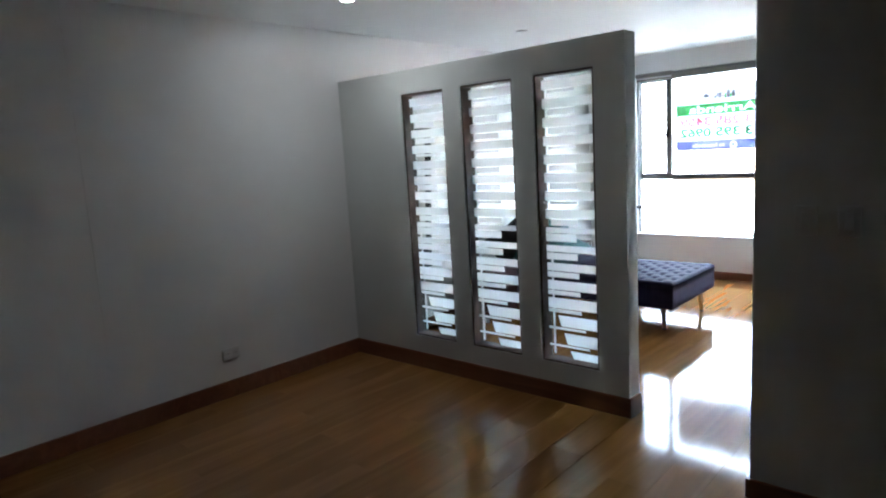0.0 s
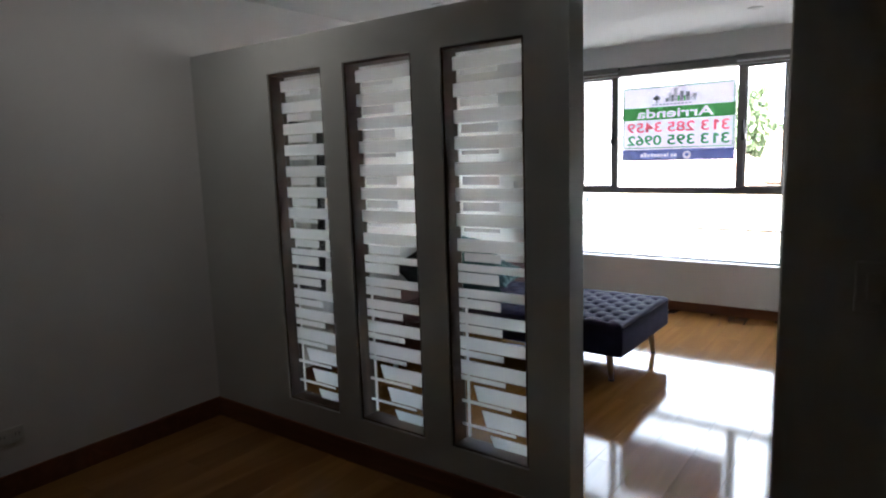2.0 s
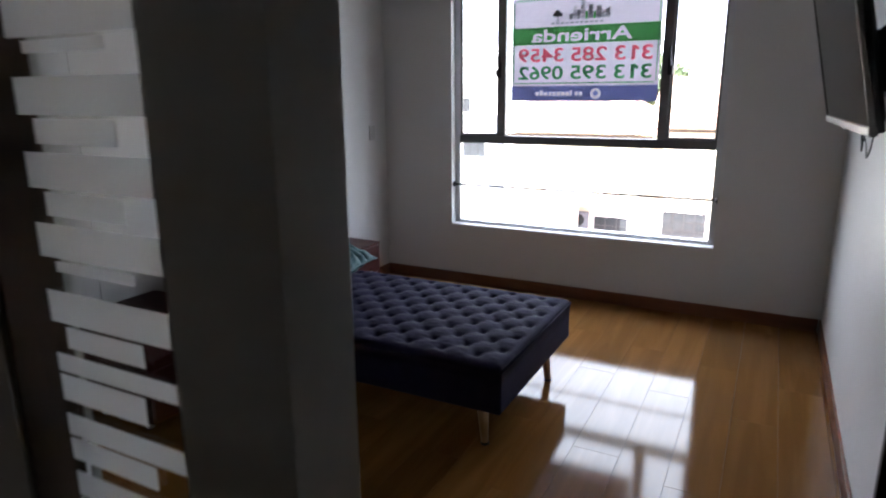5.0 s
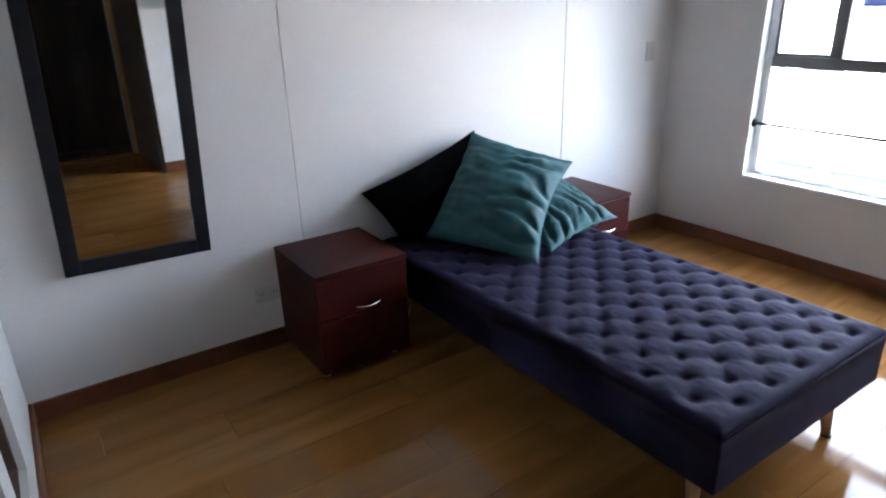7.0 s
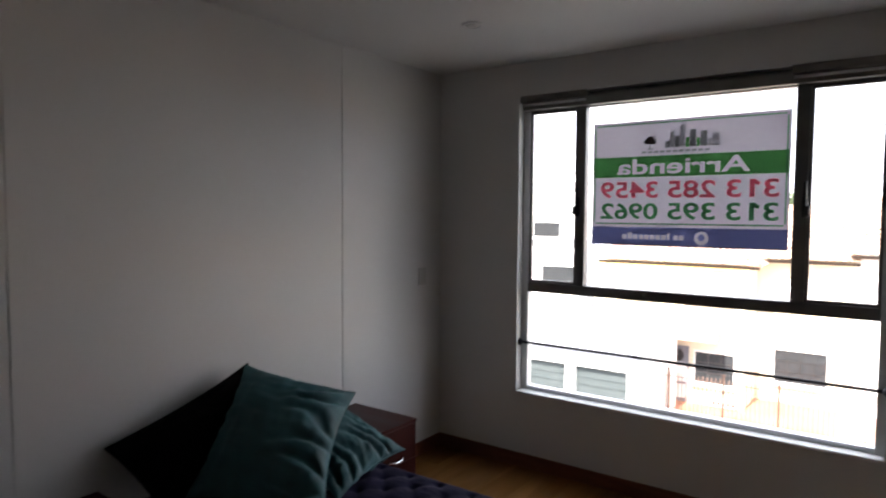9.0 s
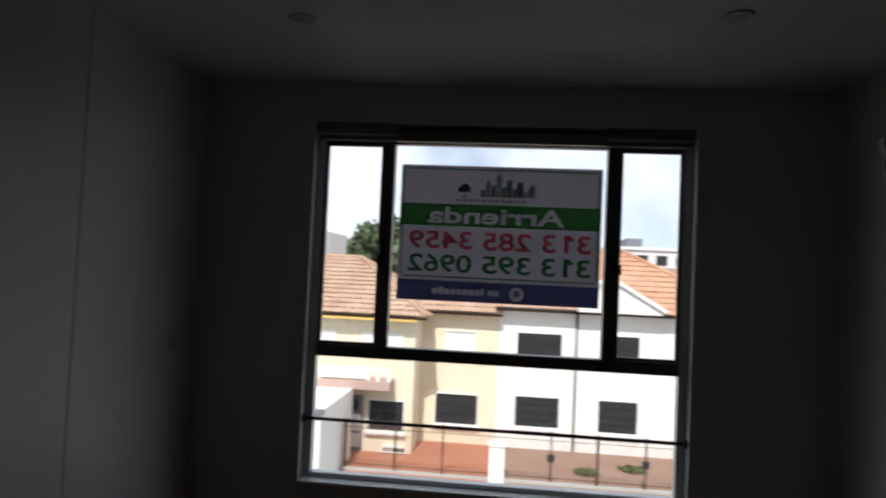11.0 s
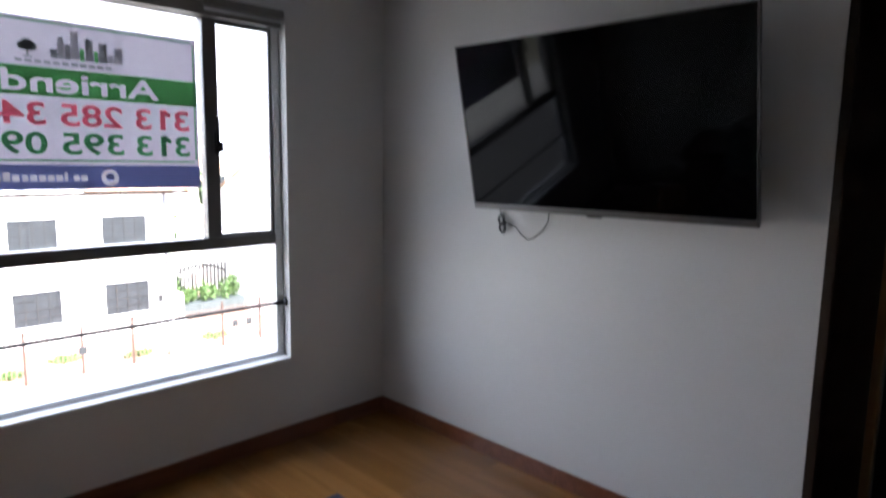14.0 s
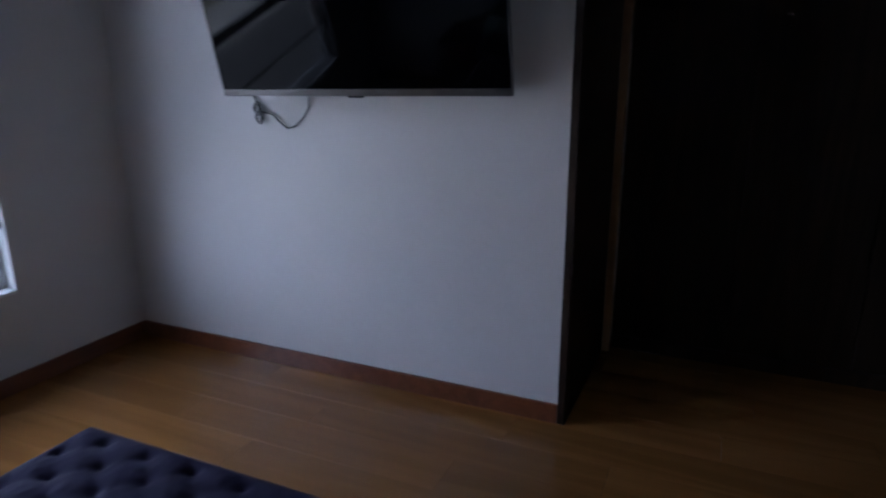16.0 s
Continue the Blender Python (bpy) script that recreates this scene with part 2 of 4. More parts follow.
BROWN_PAVE = surface("brown_paving", (0.24, 0.14, 0.105), (0.31, 0.20, 0.15), 0.85, 1.0, 0.2, 18)
CONCRETE = surface("pavement_concrete", (0.42, 0.41, 0.38), (0.34, 0.33, 0.31), 0.9, 0.8, 0.3, 25)
ASPHALT = surface("asphalt", (0.050, 0.050, 0.052), (0.075, 0.074, 0.072), 0.9, 0.6, 0.4, 60)
GROUND = surface("earth", (0.16, 0.14, 0.10), (0.12, 0.12, 0.07), 0.95, 0.2, 0.3, 8)
LEAF = surface("leaves", (0.045, 0.095, 0.022), (0.085, 0.13, 0.035), 0.7, 2.5, 0.0, 20)
LEAF_D = surface("dark_leaves", (0.055, 0.085, 0.036), (0.09, 0.12, 0.055), 0.7, 1.0, 0.0, 12)
BARK = surface("bark", (0.12, 0.085, 0.055), (0.08, 0.055, 0.035), 0.9, 3, 0.4, 30)
BLEACH = surface("far_white_wall", (0.72, 0.72, 0.72), (0.64, 0.64, 0.64), 0.9, 0.4, 0.1, 10)


def mirror_material():
    m, n, l, b = nodes_of("mirror_silver")
    b.inputs["Base Color"].default_value, b.inputs["Metallic"].default_value = (0.86, 0.87, 0.86, 1), 1.0
    tn, mr = n.new("ShaderNodeTexNoise"), n.new("ShaderNodeMapRange")
    tn.inputs["Scale"].default_value = 3
    mr.inputs["To Min"].default_value, mr.inputs["To Max"].default_value = 0.01, 0.03
    l.new(tn.outputs["Fac"], mr.inputs["Value"])
    l.new(mr.outputs["Result"], b.inputs["Roughness"])
    return m


def lamp_material(power):
    m, n, l, b = nodes_of("lamp_glow")
    b.inputs["Emission Color"].default_value, b.inputs["Emission Strength"].default_value = (1.0, 0.93, 0.84, 1), power
    return m


MIRROR = mirror_material()

# ---- building blocks ----
def part(name, bm, material, parent=None, label=""):
    """Links a bmesh as one mesh object under a thing or a part."""
    me = bpy.data.meshes.new(name)
    bm.to_mesh(me)
    bm.free()
    me.materials.append(material)
    ob = new(name, me)
    if parent is not None:
        ob.parent = parent
    if label:
        ob["label"] = label
    return ob


def empty(name, x, y, z, label, category, group="", kind=""):
    ob = new(name)
    ob.matrix_world = pose(x, y, z)
    ob.empty_display_size = 0.1
    return tagged(ob, label, category, group, kind)


def structure(ob, label, category):
    return tagged(ob, label, category, kind="structure")


def add_box(bm, x0, x1, y0, y1, z0, z1, bevel=0.0, seg=1):
    vs = [bm.verts.new((x, y, z)) for x in (x0, x1) for y in (y0, y1) for z in (z0, z1)]
    fs = [bm.faces.new([vs[i] for i in q]) for q in ((0, 1, 3, 2), (4, 6, 7, 5), (0, 4, 5, 1), (2, 3, 7, 6), (0, 2, 6, 4), (1, 5, 7, 3))]
    if bevel:
        es = list({e for f in fs for e in f.edges})
        bmesh.ops.bevel(bm, geom=es, offset=bevel, segments=seg, affect="EDGES", profile=0.6)
    return bm


def box(x0, x1, y0, y1, z0, z1, bevel=0.0, seg=1):
    return add_box(bmesh.new(), x0, x1, y0, y1, z0, z1, bevel, seg)


def boxes(rows, bevel=0.0):
    bm = bmesh.new()
    for r in rows:
        add_box(bm, *r, bevel)
    return bm


def add_rod(bm, a, b, r0, r1=None, n=12):
    a, b = Vector(a), Vector(b)
    r1 = r0 if r1 is None else r1
    q = (b - a).to_track_quat("Z", "Y")
    rings = []
    for p, r in ((a, r0), (b, r1)):
        rings.append([bm.verts.new(p + q @ Vector((r * math.cos(2 * math.pi * i / n), r * math.sin(2 * math.pi * i / n), 0))) for i in range(n)])
    for i in range(n):
        bm.faces.new((rings[0][i], rings[0][(i + 1) % n], rings[1][(i + 1) % n], rings[1][i])).smooth = n > 6
    bm.faces.new(list(reversed(rings[0])))
    bm.faces.new(rings[1])
    return bm


def rod(a, b, r0, r1=None, n=12):
    return add_rod(bmesh.new(), a, b, r0, r1, n)


def tube(points, r, n=8):
    bm = bmesh.new()
    pts = [Vector(p) for p in points]
    rings = []
    for i, p in enumerate(pts):
        d = (pts[min(i + 1, len(pts) - 1)] - pts[max(i - 1, 0)]).normalized()
        q = d.to_track_quat("Z", "Y")
        rings.append([bm.verts.new(p + q @ Vector((r * math.cos(2 * math.pi * k / n), r * math.sin(2 * math.pi * k / n), 0))) for k in range(n)])
    for a, b in zip(rings, rings[1:]):
        for k in range(n):
            bm.faces.new((a[k], a[(k + 1) % n], b[(k + 1) % n], b[k])).smooth = True
    bm.faces.new(list(reversed(rings[0])))
    bm.faces.new(rings[-1])
    return bm


def lathe(profile, n=24, axis="Z"):
    """Turns (radius, height) pairs about the axis."""
    bm = bmesh.new()
    rings = []
    for r, h in profile:
        ring = []
        for i in range(n):
            a = 2 * math.pi * i / n
            c, s = r * math.cos(a), r * math.sin(a)
            ring.append(bm.verts.new((c, s, h) if axis == "Z" else ((h, c, s) if axis == "X" else (c, h, s))))
        rings.append(ring)
    for a, b in zip(rings, rings[1:]):
        for i in range(n):
            bm.faces.new((a[i], a[(i + 1) % n], b[(i + 1) % n], b[i])).smooth = True
    bm.faces.new(rings[0])
    bm.faces.new(rings[-1])
    bmesh.ops.recalc_face_normals(bm, faces=bm.faces)
    return bm


# ---- the rooms ----
CEIL_Z, WIN_Y, TV_X = 2.46, 3.81, 3.10
SW_X, SW_Y = 3.048, -0.461
FAR_X, BACK_Y = 5.2, -6.4

floor = structure(part("floor", box(-0.14, FAR_X, BACK_Y, WIN_Y, -0.20, -0.009), CONCRETE), "glossy honey-brown laminate plank floor of the flat", "floor")
structure(part("ceiling", box(-0.14, FAR_X + 0.14, BACK_Y - 0.14, WIN_Y + 0.16, CEIL_Z, CEIL_Z + 0.18), CEIL), "plain white painted ceiling over both rooms", "ceiling")

wall_left = structure(part("wall_left", box(-0.14, -0.006, BACK_Y, WIN_Y, -0.01, CEIL_Z), PAINT), "white painted panel wall with thin upright seams", "wall")
seams = [BACK_Y, -1.85, 1.287, 2.893, WIN_Y]
for a, b in zip(seams, seams[1:]):
    ga, gb = (0.0006 if a < 0 else 0.0025), (0.0006 if b < 0 else 0.0025)
    part("panel", box(-0.006, 0.0, a + ga, b - gb, 0.0, CEIL_Z, 0.0005 if b < 0 else 0.0012), PAINT, wall_left)

OX0, OX1, OZ0, OZ1 = 0.581, 2.455, 0.458, 2.258
structure(part("wall_window", boxes([
    (-0.14, OX0, WIN_Y, WIN_Y + 0.16, -0.2, CEIL_Z), (OX1, FAR_X + 0.14, WIN_Y, WIN_Y + 0.16, -0.2, CEIL_Z),
    (OX0, OX1, WIN_Y, WIN_Y + 0.16, -0.2, OZ0), (OX0, OX1, WIN_Y, WIN_Y + 0.16, OZ1, CEIL_Z)]), PAINT),
    "white painted outer wall with a wide window opening", "wall")
structure(part("wall_tv", box(TV_X, 3.95, 1.475, WIN_Y, 0, CEIL_Z), PAINT), "white painted wall behind the television", "wall")
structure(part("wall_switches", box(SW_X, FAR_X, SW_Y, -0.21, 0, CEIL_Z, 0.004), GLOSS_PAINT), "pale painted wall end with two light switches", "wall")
structure(part("wall_right", box(FAR_X, FAR_X + 0.14, BACK_Y, WIN_Y, -0.2, CEIL_Z), PAINT), "plain white side wall", "wall")
structure(part("wall_back", box(-0.14, FAR_X + 0.14, BACK_Y - 0.14, BACK_Y, -0.2, CEIL_Z), PAINT), "plain white rear wall", "wall")
structure(part("wall_alcove", box(4.02, FAR_X, -0.21, WIN_Y, 0, CEIL_Z), PAINT), "plain wall behind the wardrobe", "wall")


def skirting(x0, x1, y0, y1, name="baseboard", top=0.085):
    """A moulded board: tall face with a rounded top lip."""
    bm = bmesh.new()
    add_box(bm, x0, x1, y0, y1, 0.0, top, 0.004, 2)
    return structure(part(name, bm, SKIRT), "reddish-brown wooden skirting board along the wall", "skirting")


skirting(0.0, 0.014, BACK_Y, -0.016, top=0.114)
skirting(0.0, 0.014, 0.136, WIN_Y - 0.016)
skirting(0.0, TV_X - 0.016, WIN_Y - 0.014, WIN_Y)
skirting(TV_X - 0.014, TV_X, 1.476, WIN_Y)
skirting(0.0, 2.306, -0.014, 0.0, top=0.114)
skirting(0.0, 2.306, 0.12, 0.134)
skirting(2.292, 2.306, 0.002, 0.118, top=0.114)
skirting(SW_X - 0.014, FAR_X, SW_Y - 0.014, SW_Y)
skirting(SW_X - 0.014, SW_X, SW_Y + 0.002, -0.21)

# ---- partition with three glazed slots ----
PX, PT, PZ = 2.292, 0.12, 2.092
SLOTS = ((0.652, 1.036), (1.18, 1.578), (1.728, 2.11))
SZ0, SZ1 = 0.236, 1.935
cols = [0.0] + [v for s in SLOTS for v in s] + [PX]
rows = [(0, PX, 0, PT, 0, SZ0), (0, PX, 0, PT, SZ1, PZ)] + [(cols[i], cols[i + 1], 0, PT, SZ0, SZ1) for i in (0, 2, 4, 6)]
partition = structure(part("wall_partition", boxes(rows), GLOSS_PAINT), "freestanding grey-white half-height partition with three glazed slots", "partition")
for x0, x1 in SLOTS:
    gp = empty("slot_window", (x0 + x1) / 2, 0.07, SZ0, "tall narrow glass pane with frosted horizontal stripes in a dark wooden lining", "window", "partition panes", "structure")

    def local(bm, gp=gp):
        bmesh.ops.translate(bm, verts=bm.verts, vec=-gp.matrix_world.translation)
        return bm

    fy0, fy1, w = 0.006, 0.100, 0.012
    part("lining", local(box(x0, x0 + w, fy0, fy1, SZ0, SZ1, 0.002)), SLOT_WOOD, gp, "dark brown wooden lining strip")
    part("lining", local(box(x1 - w, x1, fy0, fy1, SZ0, SZ1, 0.002)), SLOT_WOOD, gp, "dark brown wooden lining strip")
    part("lining", local(box(x0 + w, x1 - w, fy0, fy1, SZ1 - w, SZ1, 0.002)), SLOT_WOOD, gp, "dark brown wooden lining strip")
    part("lining", local(box(x0 + w, x1 - w, fy0, fy1, SZ0, SZ0 + w, 0.002)), SLOT_WOOD, gp, "dark brown wooden lining strip")
    gx0, gx1, gz0, gz1 = x0 + w, x1 - w, SZ0 + w, SZ1 - w
    g = part("pane", local(box(gx0, gx1, 0.072, 0.078, gz0, gz1)), PART_GLASS, gp, "clear glass")
    g.visible_shadow = False
    pitch, wide = 0.107, gx1 - gx0
    count = int((gz1 - gz0) / pitch)

    def stripe(xa, xb, top, low, slant=0.0):
        """One strip of frosted film on the room side of the glass."""
        low = max(low, gz0 + 0.003)
        if top - low < 0.004:
            return
        bm = bmesh.new()
        bm.faces.new([bm.verts.new(p) for p in ((xa, 0.0705, top), (xb, 0.0705, top), (xb, 0.0705, low), (xa + slant, 0.0705, low))])
        part("stripe", local(bm), FROST, gp)

    for i in range(count + 1):
        zt = gz1 - 0.02 - i * pitch
        k = i - 8
        if k < 0:
            full, short, reach, start, slant = 0.50, 0.34 if i % 3 else 0.16, 0.60, 0.0, 0.0
        elif k < 5:
            full, short, reach, start, slant = 0.30 + 0.075 * k, 0.44 - 0.06 * k, 0.57 + 0.015 * k, 0.0, 0.0
        else:
            full, short, reach, start, slant = 0.64 + 0.02 * (k - 5), 0.14 - 0.02 * (k - 5), 0.70 + 0.06 * (k - 5), 0.18 + 0.11 * (k - 5), 0.022
        stripe(gx0 + wide * start, gx1, zt, zt - pitch * full, slant)
        zu = zt - pitch * (full + 0.045)
        stripe(gx0 + (0.035 if k < 0 else 0.0), gx0 + wide * reach, zu, zu - pitch * short)
    stripe(gx0 + 0.030, gx0 + 0.044, gz1 - 0.02 - 9 * pitch, gz0 + 0.02)

# ---- window ----
FY0, FY1 = 3.872, 3.925
win = empty("window_1", 1.518, 3.9, OZ0, "wide grey aluminium window with three upper lights and one lower pane", "window", kind="structure")


def under(ob, bm):
    bmesh.ops.translate(bm, verts=bm.verts, vec=-ob.matrix_world.translation)
    return bm


M1, M2, TRZ = 0.957, 2.077, 1.110
for name, r, mat in (
        ("window_frame", (OX0, OX0 + 0.042, FY0, FY1, OZ0, OZ1), ALU_PALE), ("window_frame", (OX1 - 0.042, OX1, FY0, FY1, OZ0, OZ1), ALU_PALE),
        ("window_frame", (OX0 + 0.042, OX1 - 0.042, FY0, FY1, OZ0, OZ0 + 0.036), ALU_PALE), ("window_frame", (OX0 + 0.042, OX1 - 0.042, FY0, FY1, OZ1 - 0.085, OZ1), ALU),
        ("transom", (OX0 + 0.042, OX1 - 0.042, FY0 - 0.006, FY1, TRZ - 0.03, TRZ + 0.03), ALU),
        ("mullion", (M1 - 0.028, M1 + 0.028, FY0 - 0.004, FY1, TRZ + 0.03, OZ1 - 0.085), ALU),
        ("mullion", (M2 - 0.030, M2 + 0.030, FY0 - 0.004, FY1, TRZ + 0.03, OZ1 - 0.085), ALU)):
    part(name, under(win, box(*r, 0.004, 2)), mat, win)
panes = ((OX0 + 0.042, M1 - 0.028, TRZ + 0.03, OZ1 - 0.085), (M1 + 0.028, M2 - 0.03, TRZ + 0.03, OZ1 - 0.085), (M2 + 0.03, OX1 - 0.042, TRZ + 0.03, OZ1 - 0.085),
         (OX0 + 0.042, OX1 - 0.042, OZ0 + 0.036, TRZ - 0.03))
for x0, x1, z0, z1 in panes:
    g = part("pane", under(win, box(x0 - 0.004, x1 + 0.004, 3.902, 3.907, z0 - 0.004, z1 + 0.004)), GLASS, win, "clear glass")
    g.visible_shadow = False
for x0, x1, z0, z1 in panes[0:1] + panes[2:3]:
    for r in ((x0, x0 + 0.016, z0, z1), (x1 - 0.016, x1, z0, z1), (x0 + 0.016, x1 - 0.016, z0, z0 + 0.016), (x0 + 0.016, x1 - 0.016, z1 - 0.016, z1)):
        part("sash", under(win, box(r[0], r[1], FY0 + 0.008, FY0 + 0.028, r[2], r[3], 0.002)), ALU, win)
for mx, side in ((M1 - 0.016, -1), (M2 + 0.022, 1)):
    latch = part("latch", under(win, box(mx - 0.013, mx + 0.013, FY0 - 0.022, FY0 - 0.006, 1.545, 1.655, 0.005, 2)), BLACK, win, "black window latch")
    part("lever", under(win, box(mx + side * 0.012 - 0.011, mx + side * 0.012 + 0.011, FY0 - 0.040, FY0 - 0.020, 1.555, 1.605, 0.006, 2)), BLACK, latch, "black latch lever")
    part("lever", under(win, box(mx - 0.008, mx + 0.008, FY0 - 0.036, FY0 - 0.022, 1.60, 1.72, 0.005, 2)), BLACK, latch, "black latch lever")
part("window_sill", under(win, box(OX0 + 0.002, OX1 - 0.002, WIN_Y - 0.012, FY0, OZ0 - 0.004, OZ0 + 0.012, 0.003)), surface("sill_paint", (0.80, 0.80, 0.80), (0.74, 0.74, 0.74), 0.35, 4, 0.02, 150), win, "white sill board")

rail = empty("blind_rail", 1.52, 3.83, 2.17, "dark brown blind rail across the window head", "blind rail")
part("track", under(rail, box(0.60, 2.44, 3.822, 3.868, 2.178, 2.236, 0.005, 2)), RAIL, rail)
for a, b in ((0.588, 1.01), (2.03, 2.447)):
    part("cassette", under(rail, box(a, b, 3.800, 3.866, 2.222, 2.262, 0.006, 2)), RAIL, rail)
    part("blind_roll", under(rail, rod((a + 0.01, 3.836, 2.208), (b - 0.01, 3.836, 2.208), 0.016)), ALU_PALE, rail)

bar = empty("safety_bar", 1.518, 3.846, 0.768, "thin black iron safety bar across the lower window", "bar")
part("rod", under(bar, rod((0.583, 3.846, 0.768), (2.453, 3.846, 0.768), 0.009)), BAR, bar)
for x, s in ((0.583, 1), (2.453, -1)):
    fl = lathe([(0.022, 0.0), (0.024, 0.004), (0.018, 0.010), (0.012, 0.018)], 20, "X")
    if s < 0:
        bmesh.ops.scale(fl, verts=fl.verts, vec=(-1, 1, 1))
        bmesh.ops.reverse_faces(fl, faces=fl.faces)
    bmesh.ops.translate(fl, verts=fl.verts, vec=(x, 3.846, 0.768))
    part("flange", under(bar, fl), BAR, bar)

# ---- rental sign, seen from behind ----
SX0, SX1, SZA, SZB, SY = 1.018, 2.028, 1.385, 2.074, 3.8985
sign = empty("rental_sign", (SX0 + SX1) / 2, SY, SZA, "white, green and blue rental sign stuck on the window, reversed", "sign")


def flat(rows, y):
    bm = bmesh.new()
    for x0, x1, z0, z1 in rows:
        bm.faces.new([bm.verts.new(p) for p in ((x0, y, z0), (x1, y, z0), (x1, y, z1), (x0, y, z1))])
    return bm


def written(words, width, height, x_right, z_base, y, material, parent, bold=0.0):
    """Letters that read from the street side; local x runs towards -x."""
    cu = bpy.data.curves.new("letters", "FONT")
    cu.body, cu.offset = words, bold
    tmp = bpy.data.objects.new("letters", cu)
    scene.collection.objects.link(tmp)
    bpy.context.view_layer.update()
    me = bpy.data.meshes.new_from_object(tmp.evaluated_get(bpy.context.evaluated_depsgraph_get()))
    bpy.data.objects.remove(tmp)
    xs, ys = [v.co.x for v in me.vertices], [v.co.y for v in me.vertices]
    sx, sy = width / (max(xs) - min(xs)), height / (max(ys) - min(ys))
    x_min, y_min = min(xs), min(ys)
    for v in me.vertices:
        v.co = (x_right - (v.co.x - x_min) * sx, y, z_base + (v.co.y - y_min) * sy)
    me.transform(Matrix.Translation(-parent.matrix_world.translation))
    me.materials.append(material)
    bm = bmesh.new()
    bm.from_mesh(me)
    for i, letter in enumerate(words):
        if letter == "1":
            xc = x_right - width * (i + 0.5) / len(words)
            flag = ((xc + 0.002, z_base + height), (xc + 0.012, z_base + height), (xc + 0.036, z_base + height * 0.80), (xc + 0.030, z_base + height * 0.64), (xc + 0.002, z_base + height * 0.76))
            bm.faces.new([bm.verts.new(Vector((x, y - 0.0004, z)) - parent.matrix_world.translation) for x, z in flag])
    bm.to_mesh(me)
    bm.free()
    ob = new("lettering", me)
    ob.parent = parent
    ob["label"] = words
    return ob


part("sheet", under(sign, box(SX0, SX1, SY, SY + 0.0015, SZA, SZB)), S_WHITE, sign, "white printed sheet")


def letter_outlines(words, bold=0.02):
    """Closed outlines of the letters, as lists of (x, y)."""
    cu = bpy.data.curves.new("letters", "FONT")
    cu.body, cu.offset = words, bold
    tmp = bpy.data.objects.new("letters", cu)
    scene.collection.objects.link(tmp)
    bpy.context.view_layer.update()
    bm = bmesh.new()
    bm.from_mesh(tmp.evaluated_get(bpy.context.evaluated_depsgraph_get()).to_mesh())
    bpy.data.objects.remove(tmp)
    bmesh.ops.remove_doubles(bm, verts=bm.verts, dist=1e-5)
    rims = {e for e in bm.edges if len(e.link_faces) == 1}
    loops = []
    while rims:
        e = rims.pop()
        start, at = e.verts
        loop = [start.co.xy.copy()]
        while at != start:
            loop.append(at.co.xy.copy())
            step = next((k for k in at.link_edges if k in rims), None)
            if step is None:
                break
            rims.discard(step)
            at = step.other_vert(at)
        loops.append(loop)
    bm.free()
    return loops


def band_with_holes(x0, x1, z0, z1, y, material, parent, label, words="", place=None, bars=(), rounds=()):
    """A printed band from which letters or bars are left blank, so that the white sheet shows."""
    loops = [[(a, c), (b, c), (b, d), (a, d)] for a, b, c, d in ((x0, x1, z0, z1), *bars)]
    loops += [[(cx + r * math.cos(k * 0.2618), cz + r * math.sin(k * 0.2618)) for k in range(24)] for cx, cz, r in rounds]
    if words:
        outl = letter_outlines(words)
        xs, ys = [p.x for l in outl for p in l], [p.y for l in outl for p in l]
        xr, zb, w, h = place
        sx, sy = w / (max(xs) - min(xs)), h / (max(ys) - min(ys))
        loops += [[(xr - (p.x - min(xs)) * sx, zb + (p.y - min(ys)) * sy) for p in l] for l in outl]
    cu = bpy.data.curves.new("band", "CURVE")
    cu.dimensions, cu.fill_mode = "2D", "BOTH"
    for l in loops:
        s = cu.splines.new("POLY")
        s.points.add(len(l) - 1)
        s.use_cyclic_u = True
        for p, (u, v) in zip(s.points, l):
            p.co = (u, v, 0, 1)
    tmp = bpy.data.objects.new("band", cu)
    scene.collection.objects.link(tmp)
    bpy.context.view_layer.update()
    me = bpy.data.meshes.new_from_object(tmp.evaluated_get(bpy.context.evaluated_depsgraph_get()))
    bpy.data.objects.remove(tmp)
    for v in me.vertices:
        v.co = (v.co.x, y, v.co.y)
    me.transform(Matrix.Translation(-parent.matrix_world.translation))
    me.materials.clear()
    me.materials.append(material)
    ob = new("band", me)
    ob.parent = parent
    ob["label"] = label
    return ob


band_with_holes(SX0, SX1, SZA, 1.488, SY - 0.001, S_BLUE, sign, "blue band with a pale row of bars", rounds=[(1.625, 1.434, 0.036), (1.625, 1.437, 0.017)], bars=[(1.20 + 0.031 * i + (0.004 if i in (3, 9) else 0), 1.225 + 0.031 * i - (0.013 if i == 8 else 0), 1.421, 1.447 + (0.011 if i in (1, 8) else 0)) for i in range(11)])
band_with_holes(SX0 + 0.006, SX1 - 0.006, 1.765, 1.878, SY - 0.001, S_GREEN, sign, "green band reading Arrienda", "Arrienda", (1.850, 1.779, 0.69, 0.085))
edge = []
for a, b, c, d in ((SX0 + 0.022, SX1 - 0.022, 2.052, 2.059), (SX0 + 0.022, SX1 - 0.022, 1.503, 1.510), (SX0 + 0.012, SX0 + 0.019, 1.515, 2.046), (SX1 - 0.019, SX1 - 0.012, 1.515, 2.046)):
    edge.append((a, b, c, d))
part("border", under(sign, flat(edge, SY - 0.0014)), S_DGREEN, sign, "thin green border")
